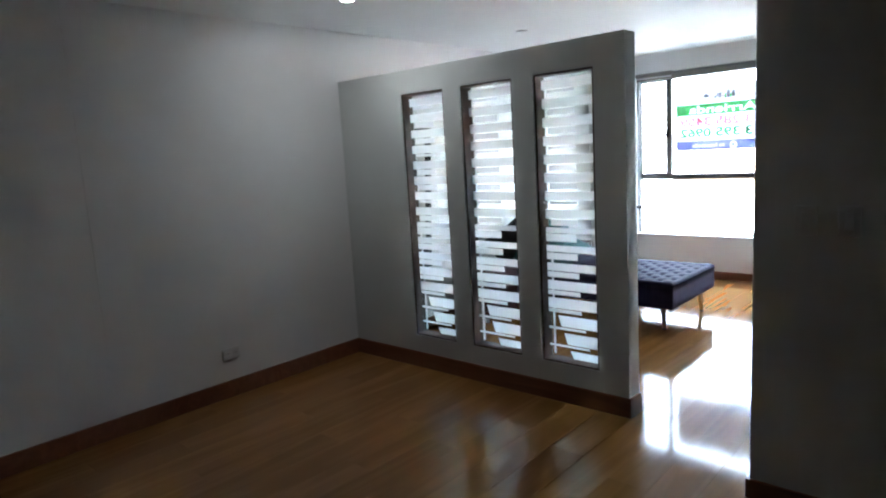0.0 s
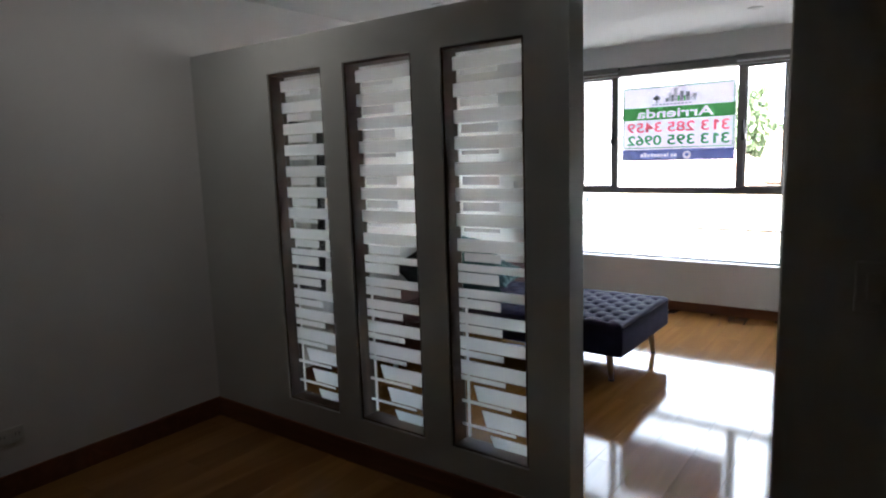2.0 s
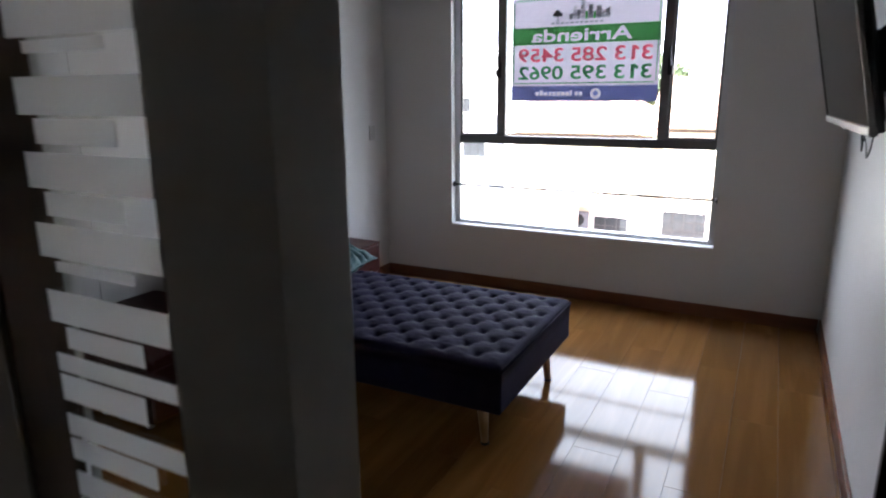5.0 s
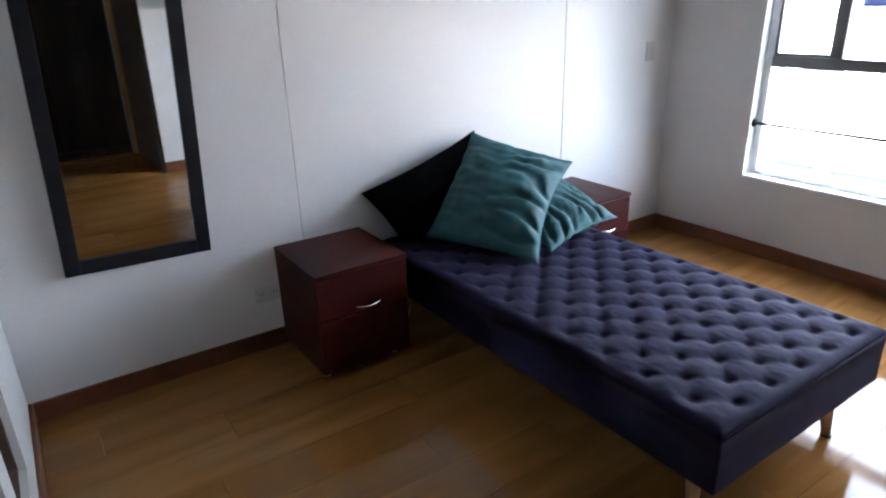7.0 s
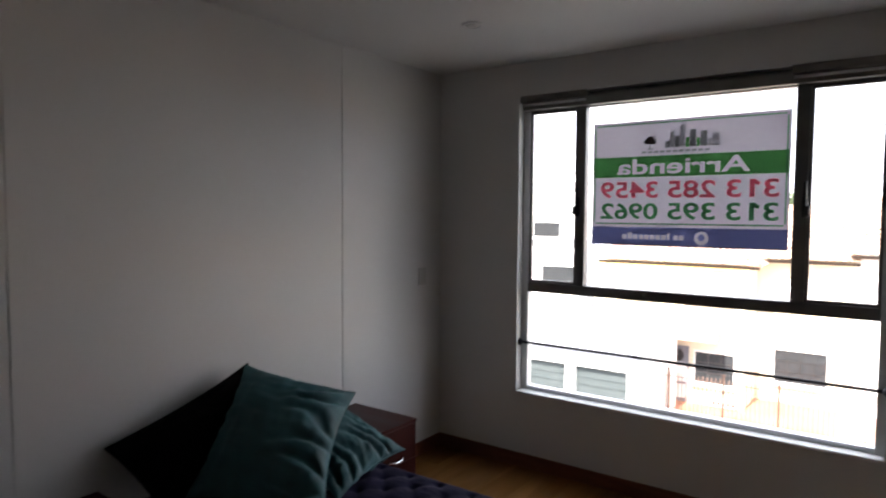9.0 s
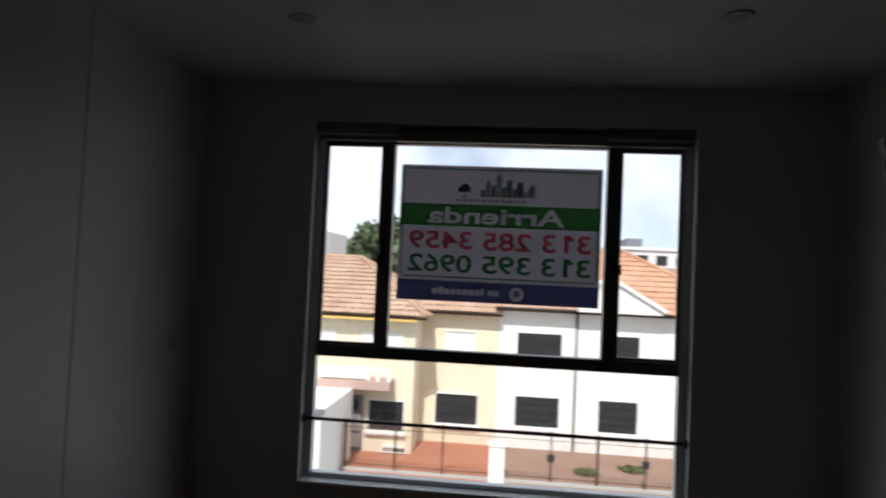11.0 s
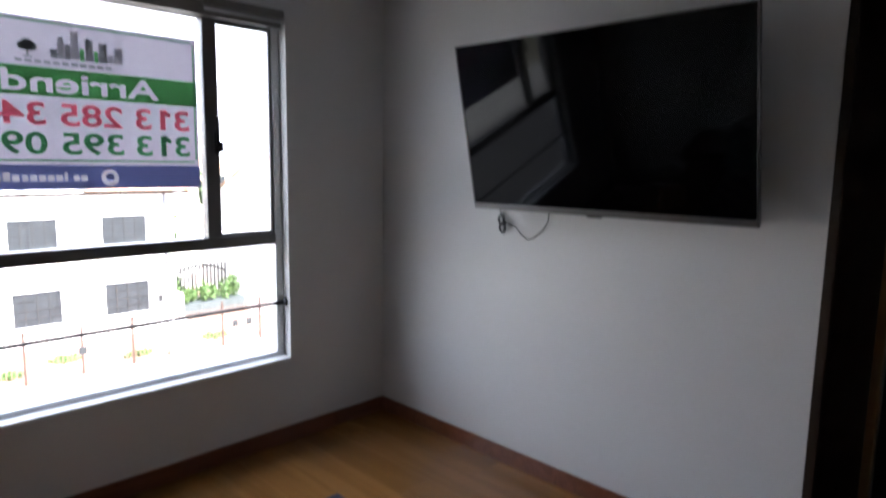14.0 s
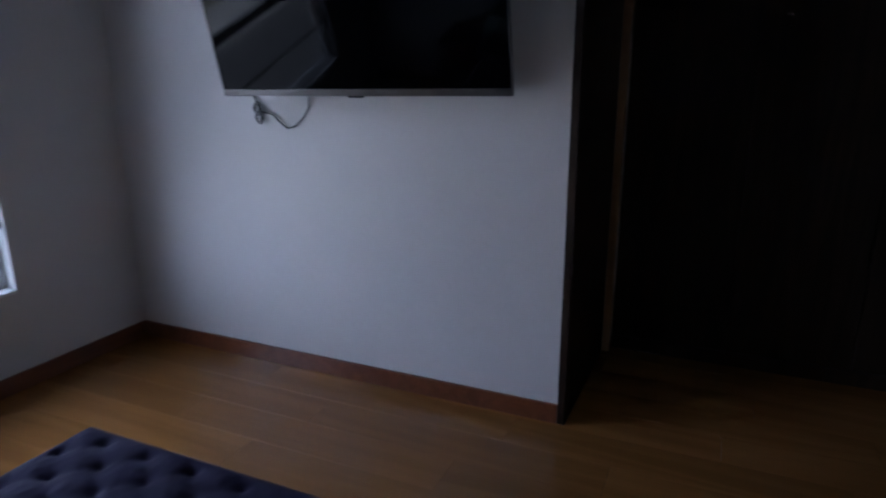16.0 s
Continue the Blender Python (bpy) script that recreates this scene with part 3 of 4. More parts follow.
for words, z, ink in (("313 285 3459", 1.648, S_RED), ("313 395 0962", 1.530, S_DGREEN)):
    for word, start in zip(words.split(), (0.0, 3.55, 7.1)):
        written(word, 0.083 * len(word) - 0.008, 0.092, 1.983 - 0.083 * start, z, SY - 0.002, ink, sign, 0.02)
part("small_print", under(sign, flat([(1.30 + 0.033 * i, 1.325 + 0.033 * i, 1.893, 1.905) for i in range(11)], SY - 0.002)), S_GREY, sign)
towers = [(1.425, 1.45, 0.035, S_GREY), (1.452, 1.475, 0.085, S_PALE), (1.478, 1.498, 0.06, S_GREY), (1.50, 1.53, 0.115, S_PALE), (1.533, 1.55, 0.05, S_GREEN),
          (1.553, 1.585, 0.09, S_GREY), (1.588, 1.603, 0.045, S_GREEN), (1.606, 1.64, 0.08, S_GREY), (1.643, 1.66, 0.04, S_PALE), (1.665, 1.70, 0.065, S_PALE)]
for a, b, h, ink in towers:
    part("tower", under(sign, flat([(a, b, 1.918, 1.918 + h)], SY - 0.002)), ink, sign, "tower of the skyline drawing")
for cx, cz, r in ((1.345, 1.962, 0.022), (1.327, 1.955, 0.016), (1.363, 1.955, 0.016)):
    disc = lathe([(r, 0.0), (r, 0.0004)], 16, "Y")
    bmesh.ops.translate(disc, verts=disc.verts, vec=(cx, SY - 0.0022 - 0.0003 * r / 0.02, cz))
    part("tree_crown", under(sign, disc), S_GREY, sign, "dark round tree of the drawing")
part("tree_trunk", under(sign, flat([(1.341, 1.349, 1.918, 1.945), (1.329, 1.361, 1.912, 1.918)], SY - 0.002)), S_GREY, sign)

# ---- bed ----
BX0, BX1, BY0, BY1, BZ0, BZ1 = 0.03, 1.88, 1.645, 2.588, 0.19, 0.406
bed = empty("daybed", (BX0 + BX1) / 2, (BY0 + BY1) / 2, 0.0, "button-tufted purple-navy velvet daybed on tapered wooden legs", "bed")
A = 0.163
B_X, B_Y = 1.82, 2.455


def tuft(x, y):
    u, v = (x - B_X) / A + (y - B_Y) / A, (x - B_X) / A - (y - B_Y) / A
    d = min(math.hypot(x - bx, y - by) for bx, by in near_buttons(x, y))
    puff = math.sqrt(abs(math.sin(math.pi * u) * math.sin(math.pi * v)) + 1e-6)
    rim = min(x - BX0, BX1 - x, y - BY0, BY1 - y)
    soft = max(0.0, min(1.0, rim / 0.05))
    n = noise.noise((x * 9, y * 9, 0)) * 0.002 + noise.noise((x * 26, y * 60, 3)) * 0.0022
    return soft * (0.0052 * puff - 0.013 * math.exp(-(d / 0.017) ** 2) - 0.0045 * math.exp(-(d / 0.045) ** 2) + n)


def near_buttons(x, y):
    i, j = round((x - B_X) / A), round((y - B_Y) / A)
    out = [(B_X + i * A, B_Y + j * A)]
    i2, j2 = math.floor((x - B_X) / A), math.floor((y - B_Y) / A)
    out.append((B_X + (i2 + 0.5) * A, B_Y + (j2 + 0.5) * A))
    return out


def tufted_top():
    bm = bmesh.new()
    nx, ny, r = 210, 104, 0.030
    grid = []
    for i in range(nx + 1):
        row = []
        for j in range(ny + 1):
            x, y = BX0 + (BX1 - BX0) * i / nx, BY0 + (BY1 - BY0) * j / ny
            rim = min(x - BX0, BX1 - x, y - BY0, BY1 - y)
            drop = 0.0 if rim > r else r - math.sqrt(max(0, r * r - (r - rim) ** 2))
            row.append(bm.verts.new((x, y, BZ1 + tuft(x, y) - drop)))
        grid.append(row)
    for i in range(nx):
        for j in range(ny):
            bm.faces.new((grid[i][j], grid[i + 1][j], grid[i + 1][j + 1], grid[i][j + 1])).smooth = True
    loop = [grid[i][0] for i in range(nx + 1)] + [grid[nx][j] for j in range(1, ny + 1)] + [grid[i][ny] for i in range(nx - 1, -1, -1)] + [grid[0][j] for j in range(ny - 1, 0, -1)]
    prev = loop
    for z, inset in ((BZ1 - 0.03, 0.0), (0.32, -0.004), (0.25, -0.003), (BZ0 + 0.012, 0.002), (BZ0, 0.012)):
        cx, cy = (BX0 + BX1) / 2, (BY0 + BY1) / 2
        ring = []
        for v in loop:
            wob = 0.002 * noise.noise((v.co.x * 8, v.co.y * 8, z * 14))
            ring.append(bm.verts.new((v.co.x - math.copysign(inset + wob, v.co.x - cx) * (abs(v.co.x - cx) > 0.9), v.co.y - math.copysign(inset + wob, v.co.y - cy) * (abs(v.co.y - cy) > 0.42), z)))
        for k in range(len(loop)):
            q = (k + 1) % len(loop)
            bm.faces.new((prev[q], prev[k], ring[k], ring[q])).smooth = True
        prev = ring
    bm.faces.new(prev)
    bmesh.ops.recalc_face_normals(bm, faces=bm.faces)
    return bm


mattress = part("mattress", under(bed, tufted_top()), VELVET, bed, "tufted velvet top and sides")
pz = BZ1 - 0.022
part("piping", under(bed, tube([(BX1 + 0.001, BY0 - 0.001, pz), (BX1 + 0.001, BY1 + 0.001, pz), (BX0, BY1 + 0.001, pz)], 0.004, 6)), VELVET, bed)
part("seam", under(bed, tube([(0.93, BY0 - 0.004, BZ0 + 0.01), (0.93, BY0 - 0.006, 0.30), (0.93, BY0 - 0.002, BZ1 - 0.03)], 0.003, 6)), VELVET, bed)
button_mesh = None
for kind in (0.0, 0.5):
    for i in range(-12, 2):
        for j in range(-6, 2):
            x, y = B_X + (i + kind) * A, B_Y + (j + kind) * A
            if not (BX0 + 0.03 < x < BX1 - 0.03 and BY0 + 0.04 < y < BY1 - 0.04):
                continue
            if button_mesh is None:
                b = part("button", lathe([(0.002, 0.004), (0.007, 0.003), (0.010, 0.0)], 10), VELVET, bed)
                button_mesh = b.data
            else:
                b = new("button", button_mesh)
                b.parent = bed
            b.location = Vector((x, y, BZ1 + tuft(x, y) - 0.001)) - bed.matrix_world.translation
for x, y, dx, dy in ((1.755, 1.745, 0.02, -0.015), (1.80, 2.42, 0.02, 0.015), (0.15, 1.745, -0.02, -0.015), (0.15, 2.42, -0.02, 0.015)):
    leg = part("leg", under(bed, rod((x + dx, y + dy, 0.0), (x, y, BZ0 + 0.004), 0.015, 0.027, 16)), BEECH, bed, "tapered pale wooden leg")
    cap = lathe([(0.015, 0.0), (0.019, 0.002), (0.019, 0.009), (0.0155, 0.011)], 14)
    bmesh.ops.translate(cap, verts=cap.verts, vec=(x + dx, y + dy, 0))
    part("glide", under(bed, cap), BLACK, leg, "black plastic floor glide")

# ---- cushions ----
def cushion(name, corners, thick, material, label, seed):
    """A stuffed square cover: pointed corners, hollow sides, creases towards the seams."""
    c = [Vector(p) for p in corners]
    n = 64
    nrm = ((c[2] - c[0]).cross(c[3] - c[1])).normalized()
    bm = bmesh.new()
    sides = []
    for sgn in (1, -1):
        grid = []
        for i in range(n + 1):
            row = []
            for j in range(n + 1):
                u, v = 2 * i / n - 1, 2 * j / n - 1
                uu = u * (1 - (0.15 if u > 0 else 0.045) * (1 - v * v) * abs(u) ** 2)
                vv = v * (1 - 0.085 * (1 - u * u) * abs(v) ** 2)
                a, b = (uu + 1) / 2, (vv + 1) / 2
                p = c[0] * (1 - a) * (1 - b) + c[1] * a * (1 - b) + c[2] * a * b + c[3] * (1 - a) * b
                h = max(0.0, (1 - u ** 2)) ** 0.55 * max(0.0, (1 - v ** 2)) ** 0.55
                e = max(abs(u), abs(v))
                crease = 0.013 * h * (0.25 + e) * noise.noise((u * 2.2 + seed, v * 8.5 + 1.5 * u, sgn * 3 + seed)) + 0.006 * noise.noise((u * 7 + seed, v * 4, sgn * 5))
                fan = min(1.0, max(0.0, (u + 0.15) / 0.9))
                wave = math.sin((23 - 6 * u) * (v + 0.12 * (1 - u)) + 6 * noise.noise((u * 0.9, v * 2.4, seed)))
                crease += 0.025 * fan * h ** 0.45 * (wave - 0.5 * abs(wave)) * (0.5 + 0.9 * abs(noise.noise((u * 1.5, v * 3.1, seed + 9))))
                off = sgn * (thick * 0.5 * h + crease * (1 if h > 0 else 0) * min(1, h * 3))
                row.append(bm.verts.new(p + nrm * off))
            grid.append(row)
        for i in range(n):
            for j in range(n):
                bm.faces.new((grid[i][j], grid[i + 1][j], grid[i + 1][j + 1], grid[i][j + 1])).smooth = True
        sides.append(grid)
    bmesh.ops.remove_doubles(bm, verts=bm.verts, dist=0.0006)
    bmesh.ops.recalc_face_normals(bm, faces=bm.faces)
    mid = (c[0] + c[1] + c[2] + c[3]) / 4
    ob = empty(name, mid.x, mid.y, min(p.z for p in c), label, "cushion", "cushions on the daybed")
    part("cover", under(ob, bm), material, ob)
    seam = []
    for k in range(4):
        for s in range(n):
            t = s / n
            u, v = [(2 * t - 1, -1), (1, 2 * t - 1), (1 - 2 * t, 1), (-1, 1 - 2 * t)][k]
            uu = u * (1 - (0.15 if u > 0 else 0.045) * (1 - v * v) * abs(u) ** 2)
            vv = v * (1 - 0.085 * (1 - u * u) * abs(v) ** 2)
            a, b = (uu + 1) / 2, (vv + 1) / 2
            seam.append(c[0] * (1 - a) * (1 - b) + c[1] * a * (1 - b) + c[2] * a * b + c[3] * (1 - a) * b)
    part("seam", under(ob, tube(seam, 0.0028, 5)), material, ob)
    return ob


cushion("cushion", ((0.24, 1.79, 0.440), (0.78, 2.01, 0.425), (0.458, 2.515, 0.728), (0.058, 2.212, 0.857)), 0.24, TEAL, "large teal velvet cushion leaning on the other cushions", 1.7)
cushion("cushion", ((0.20, 1.70, 0.42), (0.30, 2.26, 0.46), (0.055, 2.225, 0.862), (0.05, 1.575, 0.655)), 0.15, BLACK_VELVET, "black velvet cushion leaning against the wall", 4.1)
cushion("cushion", ((0.36, 2.16, 0.56), (0.76, 2.10, 0.455), (0.685, 2.60, 0.485), (0.16, 2.66, 0.60)), 0.15, TEAL, "small teal velvet cushion lying flat on the daybed", 8.3)

# ---- bedside cabinets ----
def nightstand(y0, y1, label):
    x0, x1, z0, z1 = 0.03, 0.465, 0.048, 0.492
    ob = empty("nightstand", (x0 + x1) / 2, (y0 + y1) / 2, 0, label, "nightstand", "nightstands beside the daybed")
    t = 0.018
    part("top", under(ob, box(x0, x1, y0, y1, z1 - t, z1, 0.002, 2)), MAHOGANY, ob)
    part("side_panel", under(ob, box(x0, x1 - 0.02, y0 + 0.002, y0 + t, z0, z1 - t, 0.001)), MAHOGANY, ob)
    part("side_panel", under(ob, box(x0, x1 - 0.02, y1 - t, y1 - 0.002, z0, z1 - t, 0.001)), MAHOGANY, ob)
    part("back_panel", under(ob, box(x0, x0 + 0.008, y0 + t, y1 - t, z0, z1 - t)), MAHOGANY, ob)
    part("base", under(ob, box(x0 + 0.008, x1 - 0.02, y0 + t, y1 - t, z0, z0 + t)), MAHOGANY, ob)
    up = part("drawer_front", under(ob, box(x1 - 0.02, x1 - 0.003, y0 + 0.004, y1 - 0.004, 0.292, z1 - t - 0.003, 0.002, 2)), MAHOGANY, ob)
    part("drawer_front", under(ob, box(x1 - 0.02, x1 - 0.003, y0 + 0.004, y1 - 0.004, z0 + 0.002, 0.288, 0.002, 2)), MAHOGANY, ob)
    ym, zh = (y0 + y1) / 2 + 0.01, 0.322
    pts = [(x1 - 0.004, ym - 0.055, zh + 0.004), (x1 + 0.014, ym - 0.05, zh), (x1 + 0.022, ym - 0.025, zh - 0.003), (x1 + 0.024, ym, zh - 0.004), (x1 + 0.022, ym + 0.025, zh - 0.003), (x1 + 0.014, ym + 0.05, zh), (x1 - 0.004, ym + 0.055, zh + 0.004)]
    part("handle", under(ob, tube(pts, 0.0045, 8)), STEEL, up, "curved chrome handle").location = (0, 0, 0)
    for x in (x0 + 0.05, x1 - 0.085):
        for y in (y0 + 0.045, y1 - 0.045):
            f = lathe([(0.016, 0.0), (0.019, 0.006), (0.017, 0.03), (0.021, 0.038), (0.021, z0)], 16)
            bmesh.ops.translate(f, verts=f.verts, vec=(x, y, 0))
            part("foot", under(ob, f), ALU_PALE, ob, "small metal foot")
    return ob


nightstand(1.138, 1.555, "dark red mahogany nightstand with chrome handle beside the daybed")
nightstand(2.594, 2.965, "dark red mahogany nightstand between the daybed and the window")

# ---- wall mirror ----
mir = new("wall_mirror")
mir.matrix_world = pose(0.012, 0.613, 0.551, -2.3, 1.7, 1.4)
tagged(mir, "tall wall mirror in a flat black wooden frame, hung slightly askew", "mirror")
mw, mh, fw = 0.53, 1.20, 0.054
for n_, r in (("frame", (0.0, 0.024, -mw / 2, -mw / 2 + fw, 0, mh)), ("frame", (0.0, 0.024, mw / 2 - fw, mw / 2, 0, mh)), ("frame", (0.0, 0.024, -mw / 2 + fw, mw / 2 - fw, 0, fw)), ("frame", (0.0, 0.024, -mw / 2 + fw, mw / 2 - fw, mh - fw, mh))):
    part(n_, box(*r, 0.003, 2), BLACK_WOOD, mir)
part("mirror_glass", box(0.006, 0.012, -mw / 2 + fw - 0.004, mw / 2 - fw + 0.004, fw - 0.004, mh - fw + 0.004), MIRROR, mir, "silvered glass")
part("back_board", box(0.001, 0.005, -mw / 2 + 0.02, mw / 2 - 0.02, 0.02, mh - 0.02), BLACK_WOOD, mir)

# ---- television ----
tv = new("television")
tv.matrix_world = pose(2.988, 2.295, 1.320, -0.35, -12.5, 1.6)
tagged(tv, "large flat television with thin silver edge, tilted on wall bracket", "television")
tw, th = 1.278, 0.743
part("screen", box(-0.030, -0.026, -tw / 2 + 0.008, tw / 2 - 0.008, 0.026, th - 0.006), SCREEN, tv, "black switched-off screen")
part("bezel", boxes([(-0.034, -0.018, -tw / 2, -tw / 2 + 0.007, 0.0, th), (-0.034, -0.018, tw / 2 - 0.007, tw / 2, 0.0, th), (-0.034, -0.018, -tw / 2 + 0.007, tw / 2 - 0.007, th - 0.006, th)], 0.001), TV_BEZEL, tv, "thin silver edge")
part("bezel", box(-0.037, -0.014, -tw / 2 + 0.002, tw / 2 - 0.002, 0.0, 0.027, 0.004, 2), TV_BEZEL, tv, "silver lower edge")
part("housing", box(-0.026, 0.004, -tw / 2 + 0.004, tw / 2 - 0.004, 0.006, th - 0.006, 0.006, 2), BLACK, tv)
part("housing", box(0.004, 0.040, -0.42, 0.42, 0.02, 0.42, 0.012, 2), BLACK, tv, "thick lower back")
part("sensor", box(-0.034, -0.018, -0.035, 0.035, -0.008, 0.0, 0.003), BLACK, tv)
mount = empty("tv_bracket", 3.07, 2.337, 1.42, "black steel wall bracket holding the television", "bracket")
part("wall_plate", under(mount, box(3.078, 3.100, 2.06, 2.62, 1.42, 1.68, 0.003)), BAR, mount)
for y in (2.14, 2.52):
    part("arm", under(mount, box(2.988, 3.078, y - 0.018, y + 0.018, 1.44, 1.64, 0.006)), BAR, mount)
    part("arm", under(mount, rod((3.066, y - 0.03, 1.665), (3.066, y + 0.03, 1.665), 0.016, None, 14)), BAR, mount)
cable = empty("cable", 3.085, 2.87, 1.16, "thin black cable bundle hanging under the television", "cable")
pts = [(3.085, 2.90, 1.40), (3.088, 2.90, 1.30), (3.086, 2.885, 1.262), (3.084, 2.86, 1.235), (3.086, 2.80, 1.222), (3.088, 2.77, 1.19), (3.087, 2.73, 1.165), (3.086, 2.69, 1.175), (3.088, 2.64, 1.215), (3.087, 2.61, 1.26), (3.085, 2.60, 1.40)]
part("cord", under(cable, tube(pts, 0.0032, 6)), BLACK, cable)
for k in range(4):
    loop = [(3.080 - 0.004 * (k % 2), 2.872 + 0.016 * math.cos(a) + 0.004 * k, 1.232 + (0.030 if k < 2 else 0.022) * math.sin(a) + (0.018 if k % 2 else -0.02)) for a in [2 * math.pi * i / 14 for i in range(15)]]
    part("cord_loop", under(cable, tube(loop, 0.0032, 6)), BLACK, cable)
part("tie", under(cable, box(3.073, 3.092, 2.866, 2.888, 1.226, 1.238, 0.003)), BLACK, cable)

# ---- wardrobe in the alcove, wood-lined opening ----
lining = structure(part("trim_jamb", box(TV_X - 0.012, 3.93, 1.442, 1.475, 0, CEIL_Z, 0.003), JAMB), "dark brown wooden lining at the end of the wall", "trim")
structure(part("trim_strip", box(3.88, 3.93, 1.405, 1.442, 0, CEIL_Z, 0.003), BEECH), "lighter upright wooden edge strip", "trim")
ward = empty("wardrobe", 3.97, 0.6, 0, "dark brown built-in wooden wardrobe with plain doors", "wardrobe")
part("body", under(ward, box(3.975, 4.02, -0.21, 1.405, 0, CEIL_Z)), CLOSET, ward)
part("plinth", under(ward, box(3.945, 3.975, -0.208, 1.402, 0, 0.07)), JAMB, ward)
for i in range(3):
    a = -0.206 + i * 0.536
    part("door", under(ward, box(3.952, 3.975, a + 0.002, a + 0.532, 0.072, CEIL_Z - 0.004, 0.003)), CLOSET, ward)

# ---- switches, sockets, ceiling lamps ----
def plate(name, place, rz, label, cat, w=0.075, h=0.115, holes=0):
    ob = new(name)
    ob.matrix_world = pose(*place, 0, 0, rz)
    tagged(ob, label, cat)
    part("cover", box(-w / 2, w / 2, -0.009, 0.0, -h / 2, h / 2, 0.004, 2), PLATE, ob)
    if holes:
        for k in range(holes):
            cx = (k - (holes - 1) / 2) * w / holes
            part("socket_face", box(cx - 0.021, cx + 0.021, -0.012, -0.009, -0.024, 0.024, 0.002), PLATE, ob)
            for s in (-0.007, 0.007):
                part("slot", box(cx + s - 0.0015, cx + s + 0.0015, -0.0126, -0.012, -0.002, 0.012), BLACK, ob)
    else:
        part("rocker", box(-0.016, 0.016, -0.0135, -0.009, -0.034, 0.034, 0.003), PLATE, ob)
    return ob


plate("light_switch", (3.235, SW_Y, 1.19), 0, "pale plastic light switch on the wall end", "switch")
plate("light_switch", (3.378, SW_Y, 1.19), 0, "pale plastic light switch on the wall end", "switch")
plate("wall_socket", (0.0, -1.10, 0.29), 90, "white plastic double wall socket above the skirting", "socket", 0.12, 0.075, 2)
plate("wall_socket", (0.0, 1.095, 0.27), 90, "white plastic double wall socket beside the nightstand", "socket", 0.12, 0.075, 2)
plate("light_switch", (0.0, 3.605, 1.155), 90, "white plastic light switch near the window corner", "switch", 0.07, 0.11)


def downlight(x, y, lit):
    ob = empty("downlight", x, y, CEIL_Z, ("lit" if lit else "switched-off") + " small round white recessed ceiling lamp", "ceiling lamp", "recessed ceiling lamps")
    part("ring", lathe([(0.034, -0.001), (0.036, -0.008), (0.046, -0.009), (0.052, -0.003), (0.052, -0.0005)], 28), CEIL, ob)
    part("bulb", lathe([(0.0335, -0.0006), (0.0335, -0.006), (0.02, -0.0085)], 24), LAMP if lit else PLATE, ob)


LAMP = lamp_material(12.0)
downlight(0.80, -0.54, True)
downlight(2.32, -2.6, False)
for x, y in ((0.77, 2.99), (2.33, 2.95), (0.79, 1.30), (2.33, 1.30)):
    downlight(x, y, False)

# ---- outside: street and houses ----
G = -5.2
structure(part("ground", box(-400, 400, -400, 900, G - 1.0, G - 0.12), GROUND), "bare earth ground reaching far away", "ground")
structure(part("road", box(-120, 120, 8.0, 18.0, G - 0.12, G - 0.10), ASPHALT), "grey asphalt street", "road")
structure(part("pavement", box(-120, 120, 18.0, 21.6, G - 0.12, G, 0.02), CONCRETE), "pale concrete pavement along the far side", "pavement")
structure(part("pavement", box(-120, 120, 4.0, 8.0, G - 0.12, G, 0.02), CONCRETE), "pale concrete pavement below the window", "pavement")
structure(part("forecourt", box(-8.0, 1.40, 21.6, 40, G - 0.12, G + 0.012), RED_PAVE), "red paved front yard", "pavement")
structure(part("forecourt", box(1.40, 30, 21.6, 40, G - 0.12, G + 0.008), BROWN_PAVE), "brown paved front yard", "pavement")
structure(part("building_base", box(-0.14, FAR_X + 0.14, BACK_Y - 0.14, WIN_Y + 0.16, G - 0.1, -0.201), STUCCO), "storeys of the block below the flat", "building")


def far_window(house, x0, x1, z0, z1, y, nc, nr, blind=False):
    w = empty("window", (x0 + x1) / 2, y, z0, "", "")
    del_keys = [k for k in ("label", "category") if k in w]
    for k in del_keys:
        del w[k]
    w.parent = house
    w.matrix_parent_inverse = house.matrix_world.inverted()
    sh = lambda bm: under(w, bm)
    part("pane", sh(box(x0, x1, y - 0.02, y - 0.012, z0, z1)), STUCCO if blind else DARK_GLASS, w)
    fr = 0.05
    part("frame", sh(boxes([(x0 - fr, x0, y - 0.07, y - 0.002, z0 - fr, z1 + fr), (x1, x1 + fr, y - 0.07, y - 0.002, z0 - fr, z1 + fr), (x0, x1, y - 0.07, y - 0.002, z0 - fr, z0), (x0, x1, y - 0.07, y - 0.002, z1, z1 + fr)])), STUCCO, w)
    rows = [(x0 + (x1 - x0) * i / nc - 0.018, x0 + (x1 - x0) * i / nc + 0.018, y - 0.045, y - 0.02, z0, z1) for i in range(1, nc)]
    rows += [(x0, x1, y - 0.040, y - 0.02, z0 + (z1 - z0) * i / nr - 0.015, z0 + (z1 - z0) * i / nr + 0.015) for i in range(1, nr)]
    part("grille", sh(boxes(rows)), STUCCO if blind else IRON, w)
    part("sill", sh(box(x0 - 0.12, x1 + 0.12, y - 0.16, y - 0.002, z0 - 0.14, z0 - fr)), STUCCO, w)


